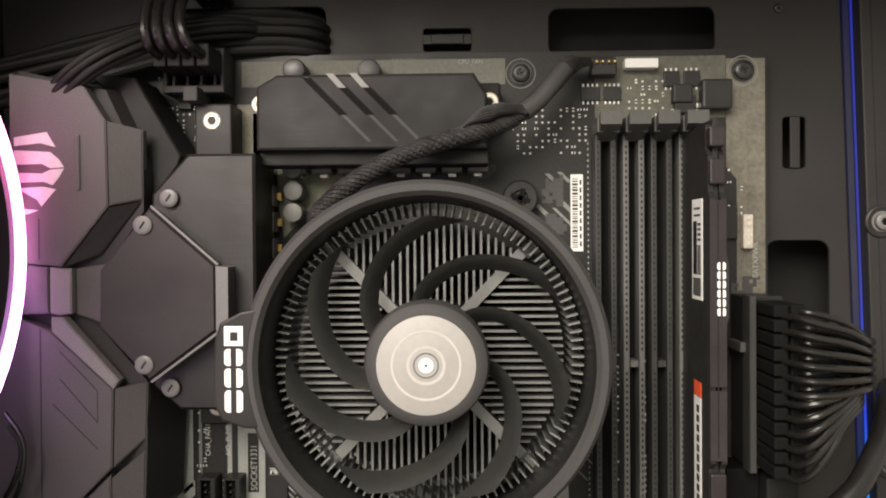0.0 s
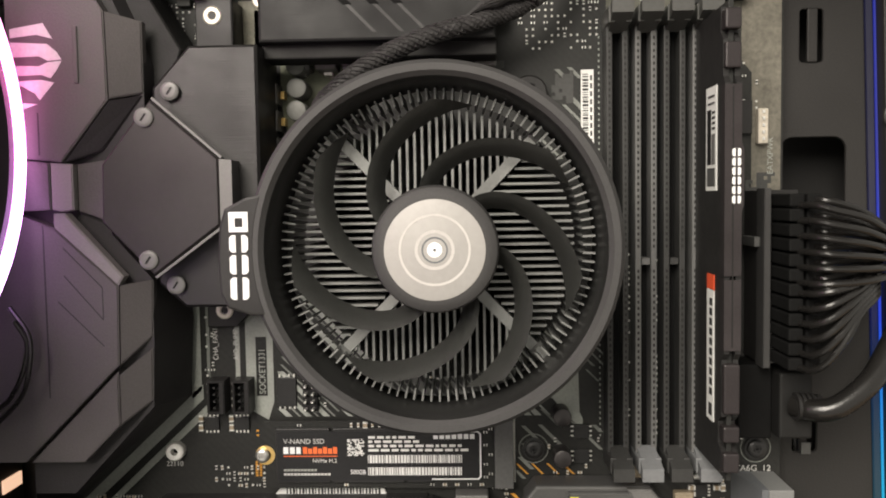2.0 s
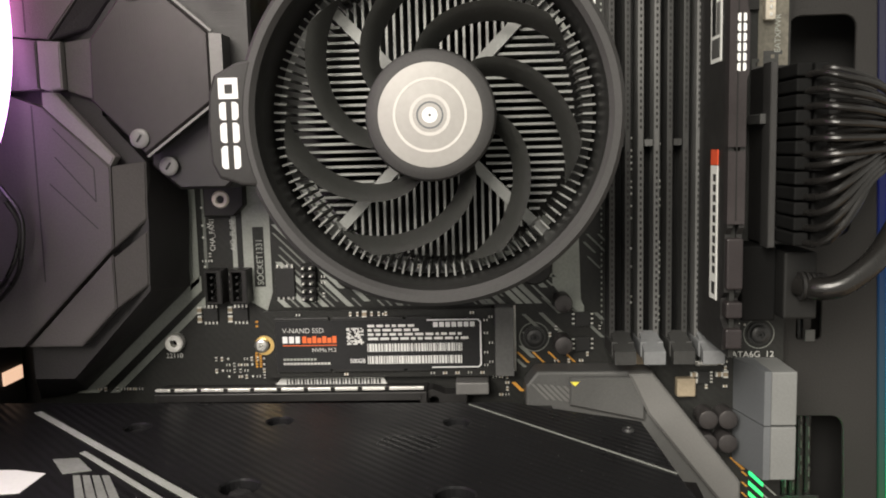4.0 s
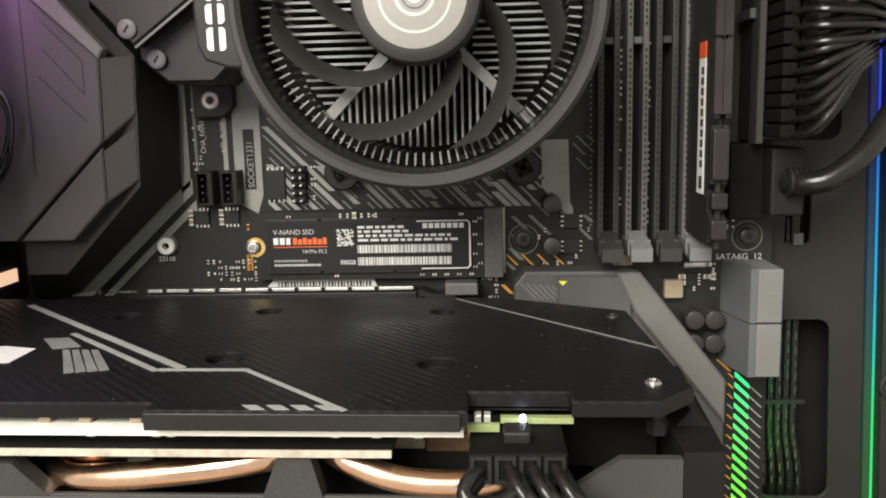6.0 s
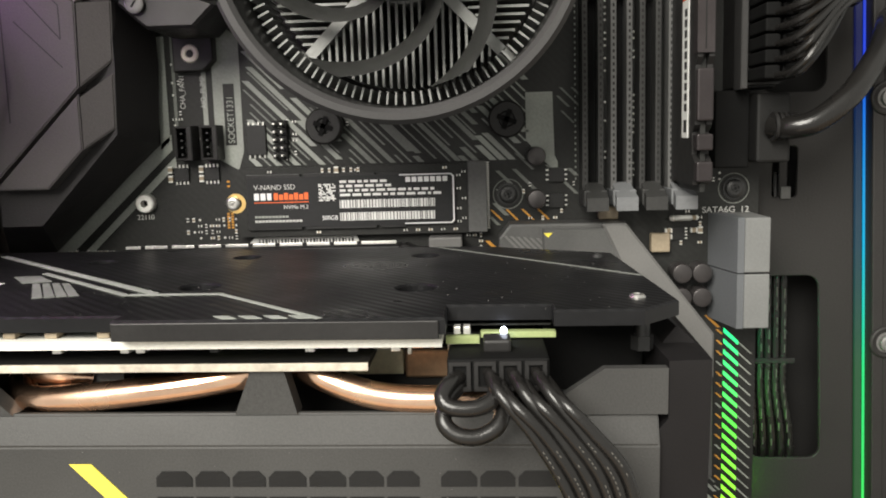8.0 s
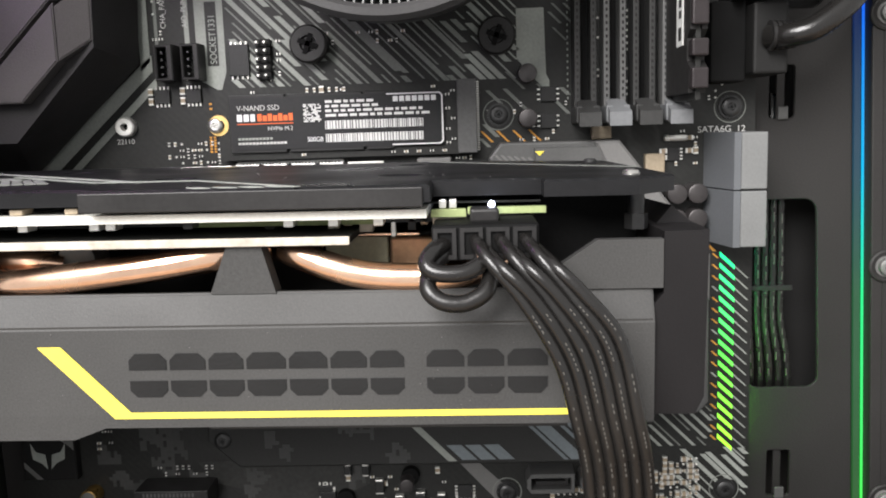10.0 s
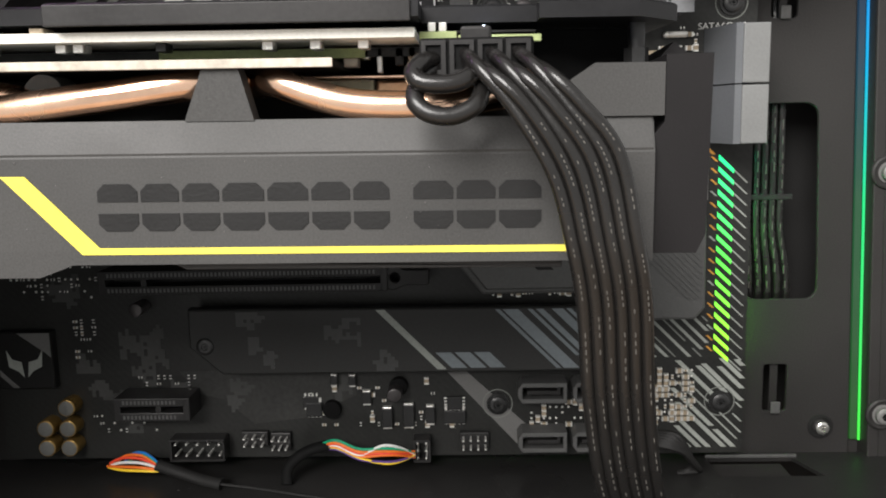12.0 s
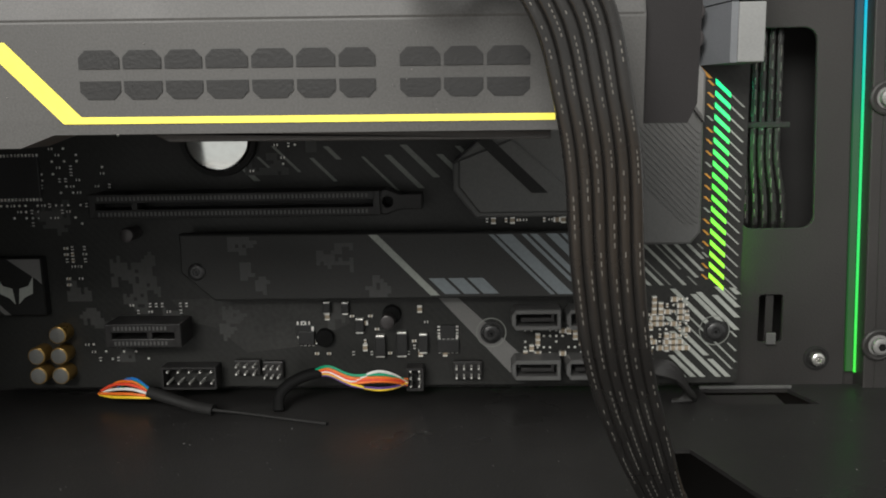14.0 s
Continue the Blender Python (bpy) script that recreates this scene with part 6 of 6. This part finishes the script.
part("cold_plate", box(122, 134.6, -100.4, -80, 116.4, 121.8, 0.3), material("cream_metal_plate", (0.60, 0.56, 0.40), 0.5, 0.3, 0.2), gpu, "cream metal plate")
part("copper_shim", box(120, 141, -101, -90, 121.9, 122.6, 0.2), COPPER, gpu, "copper strip")
for x, w, h, m in ((121, 1.4, 2.0, TAN), (124, 2.2, 2.8, FR4DIM), (127, 1.6, 2.2, TAN), (130, 2.6, 3.4, FR4DIM), (133.4, 1.2, 2.0, SOLDER), (136, 1.0, 4.4, SOLDER), (139.2, 1.6, 3.2, CHIP), (141.6, 1.4, 2.2, TAN), (112, 2.0, 2.6, CHIP), (115.6, 1.2, 2.0, SOLDER)):
    part("card_component", box(x, x + w, -108, -105, 127.0 - h, 127.0, 0.2), m, gpu)
part("heat_pipe", tube([(52, -96, 117.6), (57, -107, 116.2), (63, -114, 115.8), (75, -116.4, 116.9), (92, -117.2, 118.9), (103, -116, 120.4), (110, -112, 121.2), (120, -100, 121.4)], 2.8, 20), COPPER, gpu, "polished copper heat pipe")
part("heat_pipe", tube([(108, -98, 121.8), (114, -109, 121.8), (119, -115, 120.9), (126, -117.2, 118.6), (133, -117.6, 117.0), (142, -117.6, 116.5), (150, -116.6, 117.0), (160, -110, 118.5)], 2.6, 20), COPPER, gpu, "polished copper heat pipe")
part("heat_pipe", tube([(56, -100, 119.6), (61, -108, 119.8), (67, -111, 119.8), (73, -109, 118.6)], 2.2, 16), COPPER, gpu, "polished copper heat pipe")

# the plastic shroud: a long front beam with a slanted upper face
def beam(x0, x1, prof):
    bm = bmesh.new()
    a = [bm.verts.new((x0, y, z)) for y, z in prof]
    b = [bm.verts.new((x1, y, z)) for y, z in prof]
    bm.faces.new(a)
    bm.faces.new(b[::-1])
    for i in range(len(a)):
        j = (i + 1) % len(a)
        bm.faces.new((a[i], b[i], b[j], a[j]))
    bmesh.ops.bevel(bm, geom=[e for e in bm.edges if e.verts[0].co.z > 100 and e.verts[1].co.z > 100 and e.verts[0].co.y < -113], offset=0.35, segments=2, affect="EDGES")
    return finish(bm)


part("shroud_front", beam(-12, 182.8, [(-121.6, 92.8), (-121.6, 108.9), (-119.6, 114.6), (-118.0, 114.6), (-118.0, 92.8)]), SHROUD, gpu, "charcoal shroud face")
part("shroud_hem", plate([(-12, 88.2), (78.5, 88.2), (84.5, 90.4), (182.8, 90.6), (182.8, 92.8), (-12, 92.8)], -121.6, -112), SHROUD, gpu)
part("shroud_bridge", plate([(104.6, 114.4), (116.4, 114.4), (114, 123.2), (108, 123.2)], -119.8, -115.5, bevel=0.3), SHROUD, gpu)
part("shroud_bridge", plate([(-12, 114.4), (62, 114.4), (55, 121), (-12, 121)], -119.8, -115.5, bevel=0.3), SHROUD, gpu)
part("shroud_cheek", plate([(160.5, 114.4), (184.4, 114.4), (184.4, 123), (173, 123), (164, 117)], -120.4, -118.2, bevel=0.4), SHROUD, gpu)
own = bmesh.new()
f = [(183.0, 91.4), (190.4, 91.4), (191.9, 94.6), (192.3, 124.4), (184.6, 124.2), (184.6, 113.4), (183.0, 111.4)]
back = [(183.0, 90.0), (194.0, 90.0), (196.5, 94.6), (197.0, 122.4), (184.6, 123.2), (184.6, 113.4), (183.0, 111.4)]
loft(f, -119.9, back, -60, own)
loft([(185.4, 123.0), (189.0, 127.4), (193.8, 123.2)], -106, [(186.5, 122.6), (189.6, 126.0), (195.2, 122.2)], -66, own)
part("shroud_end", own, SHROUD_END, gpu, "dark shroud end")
part("shroud_under", level([(-12, -22), (184, -22), (184, -112), (-12, -112)], 92.5, 91, [circle(45, -68, 42, 40), circle(135, -68, 42, 40)]), PLASTIC, gpu)
for x in (45, 135):
    part("card_fan", lathe([(15, 93), (15, 97)], x, 0, 32, axis="z", cy=-68), PLASTIC, gpu)
    for k in range(11):
        bm = bmesh.new()
        rows = []
        for i in range(6):
            r = 15 + i * 5
            a = 2 * math.pi * k / 11 + 0.06 * i
            rows.append([bm.verts.new((x + r * math.cos(a + 0.42 * g), -68 + r * math.sin(a + 0.42 * g), 93 + 6 * g)) for g in (0, 0.5, 1)])
        for p, q in zip(rows, rows[1:]):
            for j in range(2):
                bm.faces.new((p[j], p[j + 1], q[j + 1], q[j]))
        bmesh.ops.solidify(bm, geom=bm.faces[:], thickness=0.8)
        part("card_fan_blade", finish(bm, True), PLASTIC_DARK, gpu)
part("shroud_lip", plate([(84, 90.5), (100, 90.5), (103, 89), (168, 89), (168, 90.5)], -119, -112, bevel=0.2), MATT, gpu)
part("card_post", lathe([(1.5, 124.0), (1.5, BPT - 3)], 182.0, 0, 18, axis="z", cy=-108), BLACKSCREW, gpu, "dark steel post")
part("card_post", lathe([(2.2, 123.4), (2.2, 126.2)], 182.0, 0, 6, axis="z", cy=-108), BLACKSCREW, gpu, "dark steel hexagon nut")
# added walls, coloured black for the pitch-dark gap under the backplate
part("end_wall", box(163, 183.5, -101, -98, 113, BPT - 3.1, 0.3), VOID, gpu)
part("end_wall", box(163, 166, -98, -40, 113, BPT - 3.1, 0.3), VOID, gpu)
# yellow line and dark print
YF = -121.6
part("yellow_line", plate([(73.2, 105.6), (77.4, 105.6), (89.4, 93.3), (168.4, 93.3), (168.4, 92.2), (86.4, 92.2)], YF - 0.16, YF), YELLOW, gpu, "bright yellow line")
x = 89.6
for k, w in enumerate((6.8, 6.4, 6.2, 7.0, 6.8, 6.4, 6.0, 0, 6.6, 6.4, 7.0)):
    if not w:
        x += 3.4
        continue
    part("printed_block", mark_bars(w, 8.0, 3.0, lambda u, v: (x + u, 96.2 + v), YF - 0.12, YF), DARKTEXT, gpu)
    x += w + 0.62
part("status_lamp", lathe([(0.6, -116.2), (0.6, -115)], 154.9, 129.1, 14), LEDDOT, gpu, "white glowing status lamp")

# ---- its power plug and cables ----
gp = thing("card_power_plug", (153, -118, 120), "black eight-pin plug with thick round cables", "power plug")
bm = box(144.6, 162.4, -127, -112, 120.2, 126.2, 0.4)
part("plug_body", bm, VOID, gp)
part("plug_latch", box(151.0, 156.0, -122.6, -117, 126.0, 128.4, 0.5), PLASTIC, gp)
for k in range(4):
    part("plug_cell", plate([(144.9 + 4.4 * k, 120.6), (148.7 + 4.4 * k, 120.6), (148.7 + 4.4 * k, 125.8), (144.9 + 4.4 * k, 125.8)], -127.6, -126.8, [[(145.6 + 4.4 * k, 121.3), (148.0 + 4.4 * k, 121.3), (148.0 + 4.4 * k, 125.1), (145.6 + 4.4 * k, 125.1)]]), PLASTIC, gp)
part("cable_loop", tube([(146.8, -126, 123), (145.0, -129, 122.4), (143.8, -131, 120.6), (145.4, -132, 119.2), (149.4, -132, 119.0), (152.2, -131, 120.0), (153.0, -129, 121.6), (152.2, -126, 122.8)], 1.45, 14), CABLE, gp)
part("cable_loop", tube([(146.8, -126, 121.4), (144.6, -129, 119.4), (144.0, -131.6, 116.6), (146.2, -132.6, 114.6), (149.8, -132.6, 114.2), (153.2, -131.6, 115.8), (154.2, -129, 118.6), (153.6, -126, 121.4)], 1.45, 14), CABLE, gp)
for k in range(6):
    e = k * 1.98
    f2 = k % 2
    line = [
        (151.6 + 2.05 * k, -126, 124 - 2.0 * f2), (153.6 + 2.1 * k, -132 - f2, 121.4 - 1.2 * f2), (159.2 + 1.85 * k, -134 - 0.8 * f2, 114.6 + 0.25 * k), (164.6 + 1.92 * k, -135, 105.2 + 0.6 * k), (167.4 + e, -134, 95),
        (169.6 + e, -131, 84), (171.4 + 1.0 * e, -126, 66), (174.8 + 1.0 * e, -119, 48), (180.8 + 0.95 * e, -110, 31), (188.6 + 0.8 * e, -98, 14), (197.6 + 0.72 * e, -86, -3), (201 + 0.6 * e, -80, -16)]
    wire = part("cable", tube(line, 1.1, 12), CABLE, gp, "black cable with worn grey print")
    way = spline(line, 12)
    for j in range(26 + (k % 3), len(way) - 6, 1):
        if (j + 3 * k) % 9 < 6 and rng.random() < 0.8:
            t = (way[j + 1] - way[j]).normalized()
            n = (Vector((0.25 * (k % 2) - 0.1, -1, 0)) - t * -t.y).normalized()
            q = [way[j] + 1.07 * n, way[j] + 1.07 * n + (way[j + 1] - way[j]) * 0.55]
            part("print_dash", tube([tuple(c) for c in q], 0.12, 5, per=2), DASH, wire)

# ---- small front-panel leads along the lower edge ----


def lead(pts, r=0.46):
    return tube(pts, r, 8, per=6)


left = thing("panel_lead", (40, -6, 3), "thin coloured wires ending in a black sleeve", "wire lead")
for k, (m, dz, dx) in enumerate(((WORANGE, 0.0, 0), (WWHITE, 1.6, 1.5), (WRED, 3.2, 1), (WBLUE, 5.0, 6), (WYELLOW, -1.2, 0.4), (WORANGE, 4.2, 3), (WGREEN, 4.4, 7))):
    part("wire", lead([(33 + dx, -8, 4.6 + 0.3 * dz), (38 + dx * 0.8, -10, 5.2 + 0.9 * dz), (45 + 0.4 * dx, -12, 5.8 + 0.95 * dz), (51.5, -12, 5.0 + 0.45 * dz)]), m, left)
part("sleeve", tube([(51, -12, 6.6), (58, -13, 4.6), (66, -15, 2.9), (73, -17, 2.2)], 1.9, 12, flat=0.8), PLASTIC_DARK, left, "black sleeve")
part("lead_cord", tube([(72, -17, 2.3), (84, -19, 1.7), (97, -22, 1.1), (110, -26, 1.0)], 0.55, 8), PLASTIC_DARK, left)
right = thing("panel_lead", (118, -6, 5), "thin coloured wires plugged into a pin header", "wire lead")
for k, (m, dz) in enumerate(((WORANGE, 0), (WGREEN, 1.2), (WRED, -0.6), (WWHITE, -1.4), (WYELLOW, -2.4), (WPURPLE, -3.0), (WORANGE, -1.8))):
    hump = (1.5, 2.4, 0.8, 3.2 if k == 3 else 0, -2.4, -2.0, 0.2)[k]
    part("wire", lead([(104, -11, 12.2 + 0.5 * dz), (109, -13, 13.8 + 0.7 * dz), (116, -14, 11.2 + 0.8 * dz), (123, -14, 9.8 + hump), (128, -13, 9.4 + hump * 0.9), (133, -8, 8.6 - 0.3 * k)]), m, right)
part("sleeve", tube([(107, -11, 12.4), (101, -11, 11), (96, -12, 8.6), (93, -13, 5.2), (93, -15, 1)], 1.9, 12, flat=0.8), VOID, right, "black sleeve")
coil = thing("front_lead", (214, -4, 2), "tangle of thin black wires by the board's corner", "wire lead")
for k in range(6):
    part("wire", tube([(204 + k, -6, 10 + k * 0.7), (211 + k, -10, 10.6 + 0.6 * k), (218 + 0.5 * k, -11, 8.6 - 0.6 * k), (221 + 0.4 * k, -9, 4.4 - 0.5 * k), (219.5 - 0.6 * k, -8, 0.7)], 1.05, 8), SHEATH, coil)
